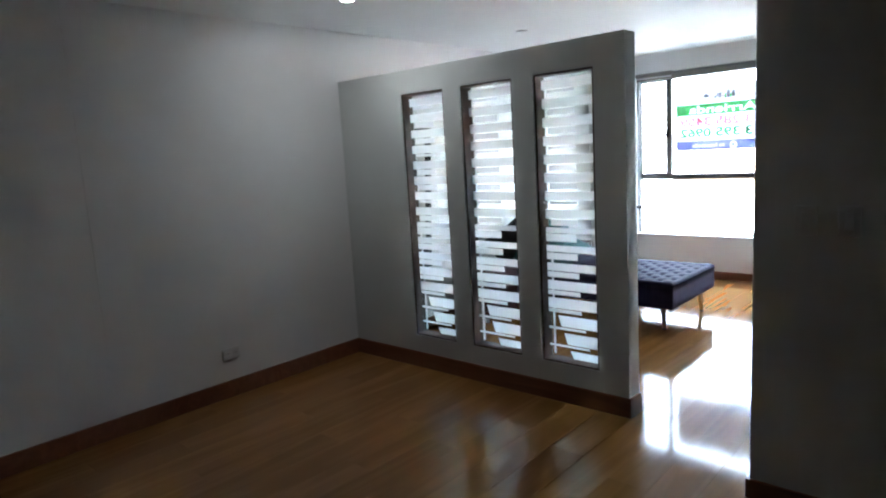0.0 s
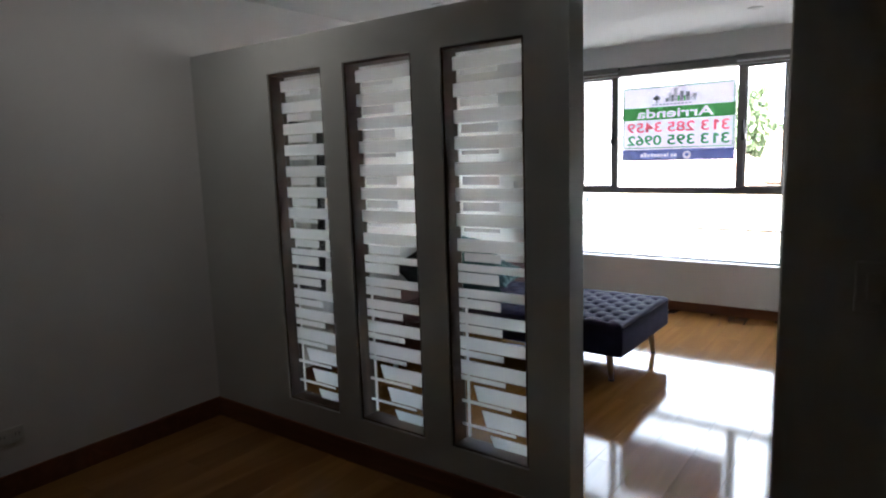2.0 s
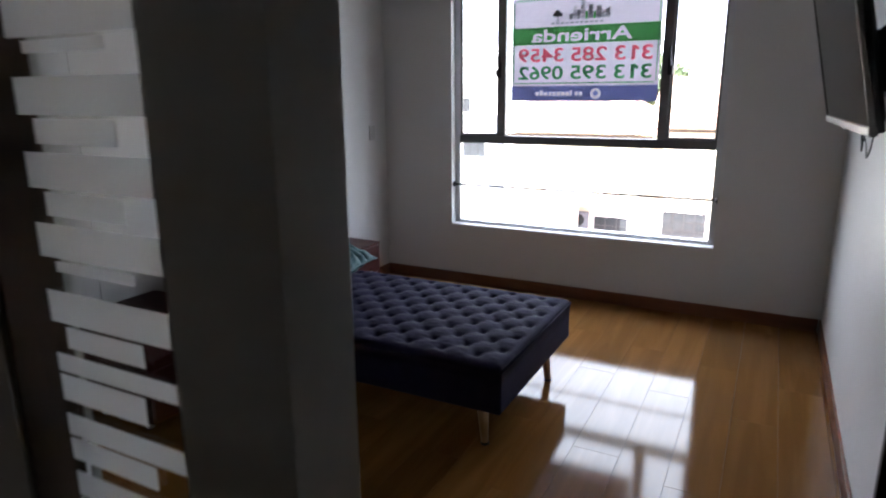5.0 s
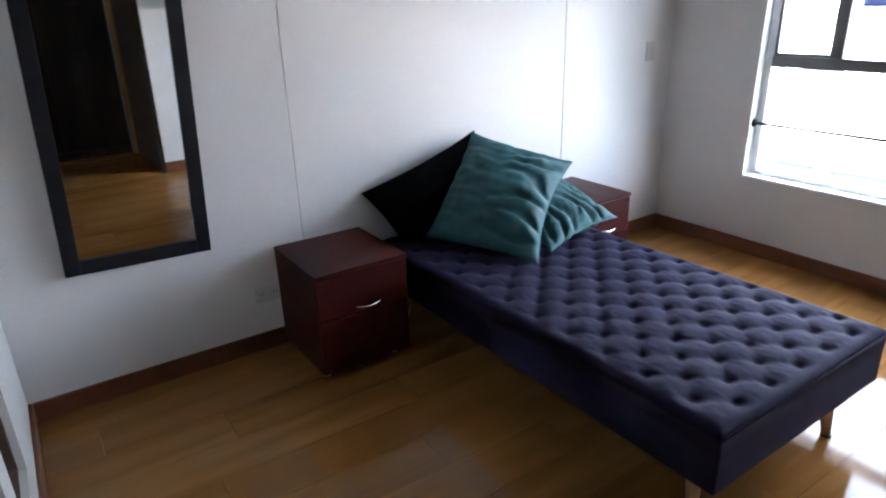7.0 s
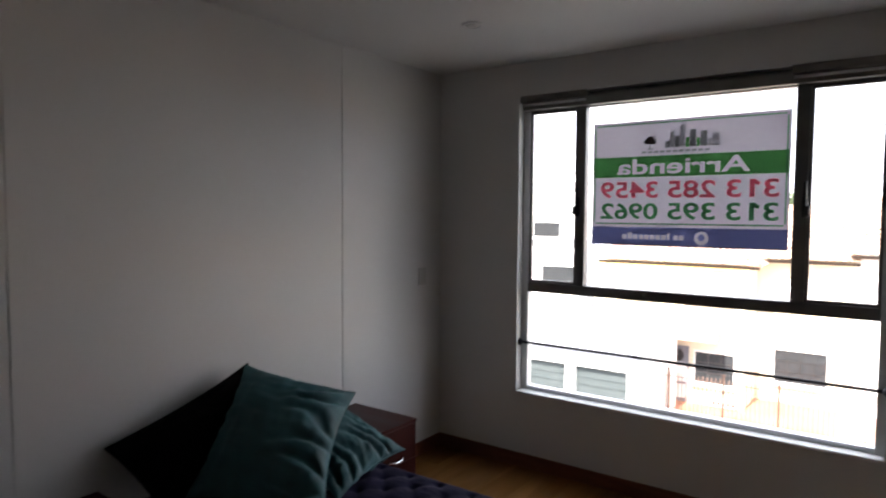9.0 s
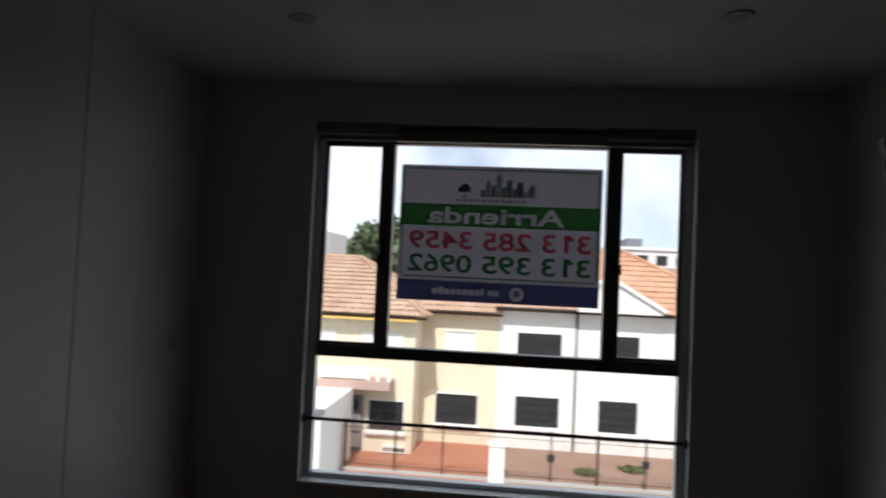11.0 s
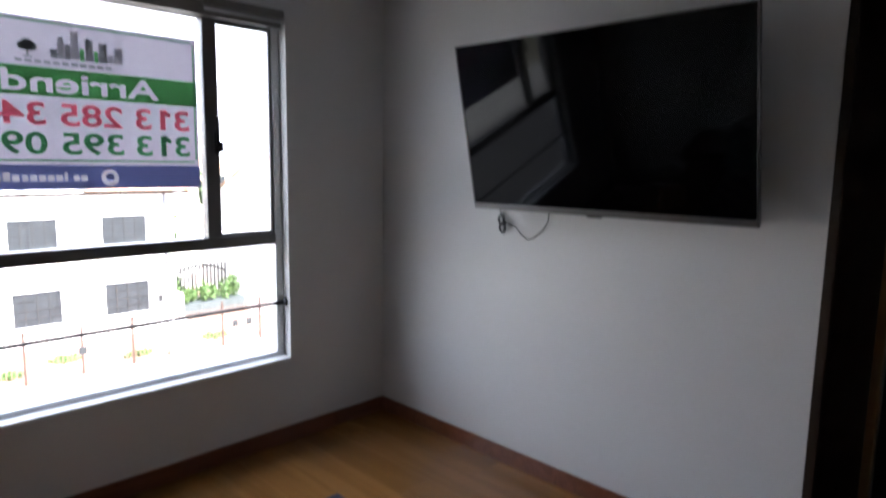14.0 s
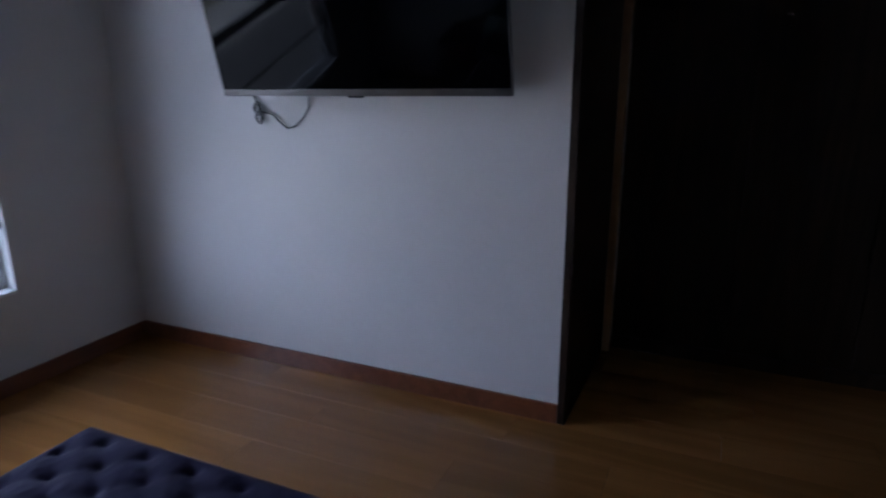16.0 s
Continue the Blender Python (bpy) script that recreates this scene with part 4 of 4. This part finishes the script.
def roof_sheet(x0, x1, y0, z0, y1, z1, wave=0.22, amp=0.045):
    """Rows of half-round clay tiles, each course stepping over the one below."""
    bm = bmesh.new()
    nx = max(4, int((x1 - x0) / wave) * 6)
    slope = math.hypot(y1 - y0, z1 - z0)
    courses = max(2, int(slope / 0.36))
    for c in range(courses):
        rows = []
        for s, lift in ((0, 0.03), (1, 0.0)):
            f = (c + s) / courses
            row = []
            for i in range(nx + 1):
                x = x0 + (x1 - x0) * i / nx
                jig = 0.014 * noise.noise((round((x - x0) / wave) * 3.3, c * 2.7, 1.0))
                row.append(bm.verts.new((x, y0 + (y1 - y0) * f, z0 + (z1 - z0) * f + lift + jig + amp * abs(math.sin(math.pi * (x - x0) / wave)))))
            rows.append(row)
        for i in range(nx):
            bm.faces.new((rows[0][i], rows[0][i + 1], rows[1][i + 1], rows[1][i])).smooth = True
    return bm


def hip_sheet(x0, x1, y0, z0, y1, z1, hip, amp=0.045, wave=0.22):
    """A tiled slope whose right-hand edge runs in along a hip."""
    bm = roof_sheet(x0, x1, y0, z0, y1, z1, wave, amp)
    for v in bm.verts:
        f = (v.co.y - y0) / (y1 - y0)
        edge = x1 - hip * f
        if v.co.x > edge:
            v.co.x = edge
    return bm


def house(name, x0, x1, y0, y1, eave, ridge, wall, tile, label, over=0.45, hip=0.0):
    ob = empty(name, (x0 + x1) / 2, y0, G, label, "house")
    sh = lambda bm: under(ob, bm)
    part("wall", sh(box(x0, x1, y0, y1, G, eave)), wall, ob)
    ym = (y0 + y1) / 2
    xr = x1 + (over if hip else 0.15)
    roof = part("roof", sh(hip_sheet(x0 - 0.15, xr, y0 - over, eave - 0.02, ym, ridge, hip)), tile, ob, "weathered clay tile roof")
    part("roof", sh(hip_sheet(x0 - 0.15, xr, y1 + over, eave - 0.02, ym, ridge, hip)), tile, ob)
    bm = bmesh.new()
    if hip:
        side = [bm.verts.new(p) for p in ((xr, y0 - over, eave - 0.01), (xr, y1 + over, eave - 0.01), (xr - hip, ym, ridge + 0.01))]
        bm.faces.new(side)
        part("roof", sh(bm), tile, ob)
        for y in (y0 - over, y1 + over):
            part("hip_cap", sh(rod((xr, y, eave + 0.02), (xr - hip, ym, ridge + 0.04), 0.10, None, 8)), tile, roof)
        bm = bmesh.new()
    for x in (x0,) if hip else (x0, x1):
        bm.faces.new([bm.verts.new(p) for p in ((x, y0, eave), (x, y1, eave), (x, ym, ridge - 0.03))])
    part("gable", sh(bm), wall, ob)
    part("fascia", sh(box(x0 - 0.15, xr, y0 - over - 0.02, y0 - over + 0.02, eave - 0.12, eave - 0.025)), JAMB, ob, "dark eaves board")
    part("soffit", sh(box(x0 - 0.14, x1 + 0.14, y0 - over + 0.02, y0, eave - 0.07, eave - 0.04)), wall, ob)
    part("ridge_cap", sh(rod((x0 - 0.15, ym, ridge + 0.02), (xr - hip, ym, ridge + 0.02), 0.11, None, 10)), tile, roof)
    return ob


cream = house("cream_house", -6.7, -1.65, 24.0, 32.0, -0.12, 2.0, CREAM, TILE, "cream two-storey house with weathered clay tile roof and balcony", hip=3.6)
far_window(cream, -3.27, -1.97, -4.38, -3.30, 24.0, 3, 3)
far_window(cream, -6.1, -4.73, -1.45, -0.84, 24.0, 3, 2, True)
far_window(cream, -3.6, -2.14, -1.45, -0.84, 24.0, 3, 2, True)
part("balcony_slab", under(cream, box(-5.9, -2.35, 23.0, 24.0, -2.78, -2.45, 0.02)), PINK, cream, "pink concrete balcony slab")
part("balcony_rail", under(cream, boxes([(-5.9, -2.35, 22.98, 23.06, -2.06, -1.97), (-5.9, -5.8, 22.98, 23.06, -2.45, -2.06), (-4.95, -4.85, 22.98, 23.06, -2.45, -2.06), (-3.2, -3.1, 22.98, 23.06, -2.45, -2.06), (-2.85, -2.75, 22.98, 23.06, -2.45, -2.06), (-2.45, -2.35, 22.98, 23.06, -2.45, -2.06), (-4.85, -3.2, 22.99, 23.05, -2.38, -2.12)])), STUCCO, cream, "white balcony parapet")
dr = part("door", under(cream, box(-4.11, -3.48, 23.94, 23.995, G, -3.15, 0.01)), GREY_PAINT, cream, "grey entrance door")
part("door_panel", under(cream, boxes([(-4.02, -3.57, 23.925, 23.94, -5.05, -4.55), (-4.02, -3.57, 23.925, 23.94, -4.45, -3.85)])), STUCCO, dr)
part("fan", under(cream, rod((-3.89, 23.90, -3.50), (-3.89, 23.97, -3.50), 0.24, None, 20)), BLACK, cream, "dark round ventilator")
part("trim", under(cream, box(-6.8, -1.55, 23.505, 23.529, -0.32, -0.245)), YELLOW, cream, "yellow painted eaves line")
ac = part("meter_box", under(cream, box(-2.70, -1.87, 23.80, 23.995, -5.15, -4.88, 0.01)), STUCCO, cream)
part("vent_slot", under(cream, boxes([(-2.62 + 0.16 * k, -2.52 + 0.16 * k, 23.79, 23.80, -5.08, -4.95) for k in range(5)])), IRON, ac)

bay = house("cream_bay_house", -1.64, 1.365, 26.0, 32.0, 0.02, 1.9, CREAM, TILE, "cream two-storey house set back behind a red yard")
far_window(bay, -1.0, 0.65, -4.43, -3.27, 26.0, 4, 3)
far_window(bay, -0.68, 0.44, -1.50, -0.80, 26.0, 3, 2, True)

white_a = house("white_house", 1.375, 4.39, 26.0, 33.0, 0.28, 2.2, STUCCO, TILE, "white plastered two-storey house with a dark grilled window on each floor")
far_window(white_a, 2.14, 3.85, -1.63, -0.70, 26.0, 4, 4)
far_window(white_a, 2.14, 3.83, -4.34, -3.18, 26.0, 4, 4)
white_b = house("white_house", 4.40, 10.9, 26.0, 33.0, 0.28, 2.75, STUCCO, TILE_O, "white plastered two-storey house with front gable and orange tile roof", hip=4.6)
for x0, x1 in ((5.35, 6.82), (8.27, 9.83)):
    far_window(white_b, x0, x1, -1.68, -0.65, 26.0, 4, 4)
    far_window(white_b, x0, x1, -4.38, -3.16, 26.0, 4, 4)


def slab(outline, y0, y1):
    """An upright outline in x and z given depth along y."""
    bm = bmesh.new()
    fr, bk = [bm.verts.new((x, y0, z)) for x, z in outline], [bm.verts.new((x, y1, z)) for x, z in outline]
    bm.faces.new(fr), bm.faces.new(list(reversed(bk)))
    for i in range(len(outline)):
        j = (i + 1) % len(outline)
        bm.faces.new((fr[i], bk[i], bk[j], fr[j]))
    bmesh.ops.recalc_face_normals(bm, faces=bm.faces)
    return bm


gable = part("gable", under(white_b, slab(((4.40, 0.26), (7.60, 0.26), (7.60, 0.38), (5.55, 1.55), (4.40, 0.89)), 25.42, 25.99)), STUCCO, white_b, "white front gable")
part("verge", under(white_b, slab(((5.55, 1.55), (7.66, 0.34), (7.72, 0.45), (5.55, 1.70)), 25.30, 25.60)), STUCCO, gable, "white moulded verge")
part("verge", under(white_b, slab(((4.40, 0.89), (5.55, 1.55), (5.55, 1.70), (4.40, 1.04)), 25.30, 25.60)), STUCCO, gable, "white moulded verge")
part("bracket_lamp", under(white_b, box(5.62, 5.86, 25.25, 25.42, 0.42, 0.54, 0.02)), IRON, white_b)
part("downpipe", under(white_b, rod((4.42, 25.93, G), (4.42, 25.93, 0.2), 0.04)), IRON, white_b)
part("downpipe", under(white_b, rod((10.55, 25.93, -3.0), (10.55, 25.93, 0.2), 0.045)), GREY_PAINT, white_b)
part("lamp_box", under(white_b, box(10.18, 10.32, 25.85, 25.99, -4.1, -3.8, 0.01)), IRON, white_b)
part("plinth", under(white_b, box(1.40, 10.88, 25.93, 25.998, G, -4.85)), STUCCO, white_b)

# left end of the street
modern = empty("white_building", -9.5, 25.0, G, "white flat-roofed building with grey pilasters and grilled windows", "building")
part("wall", under(modern, box(-16, -6.75, 25.0, 33, G, 3.2)), STUCCO, modern)
part("parapet", under(modern, box(-16.1, -6.7, 24.9, 25.0, 2.9, 3.3)), STUCCO, modern)
for x in (-10.85, -7.85):
    part("pilaster", under(modern, box(x - 0.30, x + 0.30, 24.8, 24.998, -3.5, 0.40)), GREY_PAINT, modern, "grey pilaster")
part("beam", under(modern, box(-11.15, -7.55, 24.82, 24.998, 0.40, 0.52)), GREY_PAINT, modern)
part("beam", under(modern, box(-10.55, -8.15, 24.84, 24.998, -3.22, -3.10)), GREY_PAINT, modern)
far_window(modern, -10.33, -9.09, 0.62, 1.22, 25.0, 3, 6)
far_window(modern, -9.9, -8.4, -1.3, -0.62, 25.0, 4, 3)
far_window(modern, -13.5, -11.8, -1.6, -0.6, 25.0, 4, 3)

garage = empty("garage", -5.6, 19.2, G, "low white garage block with grey-green roller doors", "garage")
part("wall", under(garage, boxes([(-10.4, -3.70, 19.2, 23.2, -3.26, -2.75), (-10.4, -10.1, 19.2, 23.2, G, -3.26), (-6.13, -5.79, 19.2, 23.2, G, -3.26), (-4.08, -3.70, 19.2, 23.2, G, -3.26)])), STUCCO, garage)
for a, b in ((-10.1, -6.13), (-5.79, -4.08)):
    d = part("garage_door", under(garage, box(a, b, 19.36, 19.40, G, -3.26)), GARAGE, garage, "grey-green ribbed garage door")
    part("rib", under(garage, boxes([(a, b, 19.335, 19.36, G + 0.12 + 0.24 * k, G + 0.16 + 0.24 * k) for k in range(8)])), GARAGE, d)
part("cornice", under(garage, box(-10.5, -3.6, 19.05, 19.2, -2.82, -2.66, 0.02)), GREY_PAINT, garage)

right_house = house("white_house", 15.2, 24.0, 22.5, 32.0, -0.6, 1.6, STUCCO, TILE_O, "white house with clay roof beside the planted gate")
house("white_house", 11.6, 15.1, 33.0, 40.0, 0.4, 2.0, STUCCO, TILE, "white house with clay roof behind the planted gate")
side = empty("garden_wall", 13.0, 26, G, "white sloping garden wall with planting behind", "garden wall")
part("wall", under(side, boxes([(10.95, 11.15, 25.9, 31.0, G, -3.9), (14.3, 14.6, 23.0, 31.0, G, -1.9)])), STUCCO, side)
part("planter", under(side, box(11.2, 14.15, 26.6, 28.0, G, -4.55)), GARAGE, side)

# fence and gate posts
fence = empty("fence", 4.0, 21.75, G, "brown-painted iron bar fence on a low kerb", "fence")
part("kerb", under(fence, box(-3.7, 14.4, 21.68, 21.82, G, G + 0.10)), CONCRETE, fence)
for z in (G + 0.22, G + 1.42):
    part("rail", under(fence, box(-3.7, 14.4, 21.74, 21.76, z, z + 0.02)), RUST_IRON, fence)
post_mesh = bar_mesh = None
for x in (-3.56, -1.85, -0.27, 3.26, 4.75, 6.26, 7.73, 10.75, 12.2, 13.7):
    if post_mesh is None:
        p = part("post", boxes([(-0.032, 0.032, -0.032, 0.032, 0.10, 1.72)], 0.005), RUST_IRON, fence)
        post_mesh = p.data
    else:
        p = new("post", post_mesh)
        p.parent = fence
    p.location = (x - 4.0, 0, 0)
for i in range(136):
    x = -3.64 + i * 0.13
    if bar_mesh is None:
        p = part("bar", box(-0.011, 0.011, -0.009, 0.009, 0.10, 1.55), FENCE_IRON, fence)
        bar_mesh = p.data
    else:
        p = new("bar", bar_mesh)
        p.parent = fence
    p.location = (x - 4.0, 0, 0)
for x in (3.26, 6.26, 11.2, 11.75):
    part("lock_box", under(fence, box(x - 0.11, x + 0.11, 21.70, 21.73, G + 0.75, G + 1.0, 0.01)), IRON, fence)
for x in (1.52, 9.24):
    pil = empty("gate_pillar", x, 21.75, G, "square white-painted masonry gate pillar", "pillar")
    part("shaft", box(-0.25, 0.25, -0.22, 0.22, 0, 1.16, 0.01), STUCCO, pil)
    part("cap", box(-0.29, 0.29, -0.27, 0.27, 1.16, 1.26, 0.02), STUCCO, pil)
gate = empty("iron_gate", 13.05, 28.6, G, "arched black iron garden gate", "gate")
for i in range(17):
    x = -1.4 + i * 0.175
    part("bar", rod((x, 0, 0.05), (x, 0, 1.75 + 0.25 * math.cos(x * 0.5)), 0.045, None, 6), IRON, gate)
part("arch", tube([(-1.45 + 0.145 * i, 0, 1.42 + 0.5 * math.cos((-1.45 + 0.145 * i) * 1.05)) for i in range(21)], 0.06, 6), IRON, gate)
part("rail", box(-1.45, 1.45, -0.02, 0.02, 0.25, 0.30), IRON, gate)


def leafy(bm, centre, size, count, leaf, rng):
    c = Vector(centre)
    for _ in range(count):
        d = Vector((rng.gauss(0, 1), rng.gauss(0, 1), rng.gauss(0, 1))).normalized()
        r = rng.random() ** 0.4
        lump = 0.75 + 0.5 * noise.noise(d * 2.3 + c)
        p = c + Vector((d.x * size[0], d.y * size[1], d.z * size[2])) * r * lump
        q = Euler((rng.random() * 6, rng.random() * 6, rng.random() * 6)).to_matrix()
        s = leaf * (0.6 + 0.8 * rng.random())
        bm.faces.new([bm.verts.new(p + q @ Vector(k)) for k in ((-s, 0, 0), (0, -s * 0.5, 0.1 * s), (s, 0, 0), (0, s * 0.5, 0.1 * s))])


def tree(x, y, z0, height, spread, material, seed, label, leaf=0.35, count=2600):
    rng = random.Random(seed)
    ob = empty("tree", x, y, z0, label, "tree")
    bm = bmesh.new()
    add_rod(bm, (0, 0, 0), (0.1, 0, height * 0.55), spread * 0.07, spread * 0.045, 10)
    tips = []
    for k in range(7):
        a = k * 0.9 + rng.random()
        tip = Vector((math.cos(a) * spread * 0.55, math.sin(a) * spread * 0.55, height * (0.62 + 0.3 * rng.random())))
        add_rod(bm, (0.05, 0, height * (0.35 + 0.03 * k)), tip, spread * 0.035, spread * 0.012, 7)
        tips.append(tip)
    part("trunk", bm, BARK, ob)
    bm = bmesh.new()
    for tip in tips + [Vector((0, 0, height * 0.9))]:
        leafy(bm, tip, (spread * 0.42, spread * 0.42, height * 0.17), count // 8, leaf, rng)
    part("crown", bm, material, ob)


for x, y, h, s, sd in ((-13, 62, 9.5, 5.0, 1), (-7.9, 50, 10.9, 3.7, 2), (-4.4, 54, 8.4, 2.6, 3), (19, 78, 6.6, 5.0, 4), (25, 58, 5.6, 4.0, 5), (-26, 60, 8, 6, 6), (34, 80, 7, 6, 7)):
    tree(x, y, G - 0.12, h, s, LEAF_D, sd, "leafy dark green street tree rising behind the roofs")


tree(12.5, 31.6, G - 0.12, 4.6, 0.95, LEAF, 21, "small bright green garden tree beside the white house", 0.13, 1500)


def shrub(x, y, z, size, seed, label, leaf=0.09, count=260):
    bm = bmesh.new()
    leafy(bm, (0, 0, size[2] * 0.6), size, count, leaf, random.Random(seed))
    for k in range(5):
        add_rod(bm, (0, 0, 0), (0.3 * size[0] * math.cos(k * 1.3), 0.3 * size[1] * math.sin(k * 1.3), size[2] * 0.7), 0.02, 0.01, 5)
    ob = part("shrub", bm, LEAF)
    ob.location = (x, y, z)
    tagged(ob, label, "shrub", "yard planting")


for k in range(4):
    shrub(11.35 + 0.25 * k, 28.4 + 0.2 * k, -4.7, (0.5, 0.4, 1.3 - 0.2 * k), 70 + k, "tall bright green climbing shrub on the garden wall", 0.11, 500)
for k in range(6):
    shrub(11.5 + 0.48 * k, 26.9 + 0.25 * (k % 2), -4.55, (0.36, 0.4, 0.30 + 0.09 * (k % 3) + 0.05 * k), 30 + k, "low green shrub in the raised planter")
for k, (x, y) in enumerate(((4.6, 23.2), (8.3, 23.0), (11.2, 23.4), (6.3, 23.9))):
    shrub(x, y, G, (0.55, 0.4, 0.12), 50 + k, "small flat green plant bed in the paved yard", 0.08, 320)

# far roofs and blocks on the horizon
rng = random.Random(5)
for k in range(16):
    x, y = -46 + 6.4 * k + rng.uniform(-1, 1), 44 + rng.uniform(0, 26)
    w, top = rng.uniform(4.5, 7), rng.uniform(-0.4, 0.9)
    ob = empty("far_house", x, y, G - 0.12, "distant " + ("white" if k % 3 else "cream") + " house with a clay tile roof", "house", "houses on the skyline")
    part("wall", box(-w / 2, w / 2, 0, 7, 0, top - G), BLEACH if k % 3 else CREAM, ob)
    bm = bmesh.new()
    e, r = top - G, top - G + rng.uniform(1.1, 1.9)
    v = [bm.verts.new(p) for p in ((-w / 2 - 0.3, -0.4, e), (w / 2 + 0.3, -0.4, e), (w / 2 + 0.3, 7.4, e), (-w / 2 - 0.3, 7.4, e), (-w / 2 - 0.3, 3.5, r), (w / 2 + 0.3, 3.5, r))]
    for q in ((0, 1, 5, 4), (3, 4, 5, 2), (0, 4, 3), (1, 2, 5), (0, 3, 2, 1)):
        bm.faces.new([v[i] for i in q])
    part("roof", bm, TILE if k % 2 else TILE_O, ob)
    for j in range(2):
        part("window", box(-w / 4 + j * w / 2 - 0.5, -w / 4 + j * w / 2 + 0.5, -0.03, 0.02, top - G - 1.9, top - G - 0.8), DARK_GLASS, ob)
block = empty("apartment_block", 17, 66, G - 0.12, "distant white apartment block with red-brown balconies", "building")
part("wall", box(-5, 5, 0, 9, 0, 10.0), BLEACH, block)
part("penthouse", box(-3.2, -1.7, 1, 5, 10.3, 11.2), GREY_PAINT, block, "grey roof-top room")
part("roof", box(-5.2, 5.2, -0.2, 9.2, 10.0, 10.3), BLEACH, block)
part("balcony", box(-2.2, 5.0, -0.9, 0, 7.6, 8.3), PINK, block)
for j in range(5):
    part("window", box(-4.3 + 1.9 * j, -3.2 + 1.9 * j, -0.03, 0.02, 8.5, 9.5), DARK_GLASS, block)

# ---- floor boards, last ----
W_B, L_B = 0.192, 1.21
board_cache = {}


def board(x, y0, y1):
    key = round(y1 - y0, 3)
    if key not in board_cache:
        bm = bmesh.new()
        w, h, c = W_B / 2 - 0.0003, key / 2 - 0.0003, 0.0006
        lo = [bm.verts.new((sx * w, sy * h, -0.008)) for sx, sy in ((-1, -1), (1, -1), (1, 1), (-1, 1))]
        mi = [bm.verts.new((sx * w, sy * h, -0.0009)) for sx, sy in ((-1, -1), (1, -1), (1, 1), (-1, 1))]
        up = [bm.verts.new((sx * (w - c), sy * (h - c), 0.0)) for sx, sy in ((-1, -1), (1, -1), (1, 1), (-1, 1))]
        for a, b in ((lo, mi), (mi, up)):
            for i in range(4):
                bm.faces.new((a[i], a[(i + 1) % 4], b[(i + 1) % 4], b[i]))
        bm.faces.new(up)
        me = bpy.data.meshes.new("plank")
        bm.to_mesh(me)
        bm.free()
        me.materials.append(FLOOR)
        board_cache[key] = me
    ob = new("plank", board_cache[key])
    ob.parent = floor
    rr = random.Random(int(x * 1000) * 31 + int(y0 * 1000))
    ob.matrix_basis = pose(x, (y0 + y1) / 2, 0, rr.gauss(0, 0.008), rr.gauss(0, 0.012), 0)


ix = 0
x = W_B / 2
while x < FAR_X:
    off = (ix * 0.437) % 1.0
    y = BACK_Y
    first = max(0.2, round(L_B * (0.2 + 0.8 * off), 2))
    end = WIN_Y
    while y < end - 0.01:
        ln = first if y == BACK_Y else L_B
        y1 = min(end, y + ln)
        if end - y1 < 0.15:
            y1 = end
        board(x, y, y1)
        y = y1
    ix += 1
    x += W_B
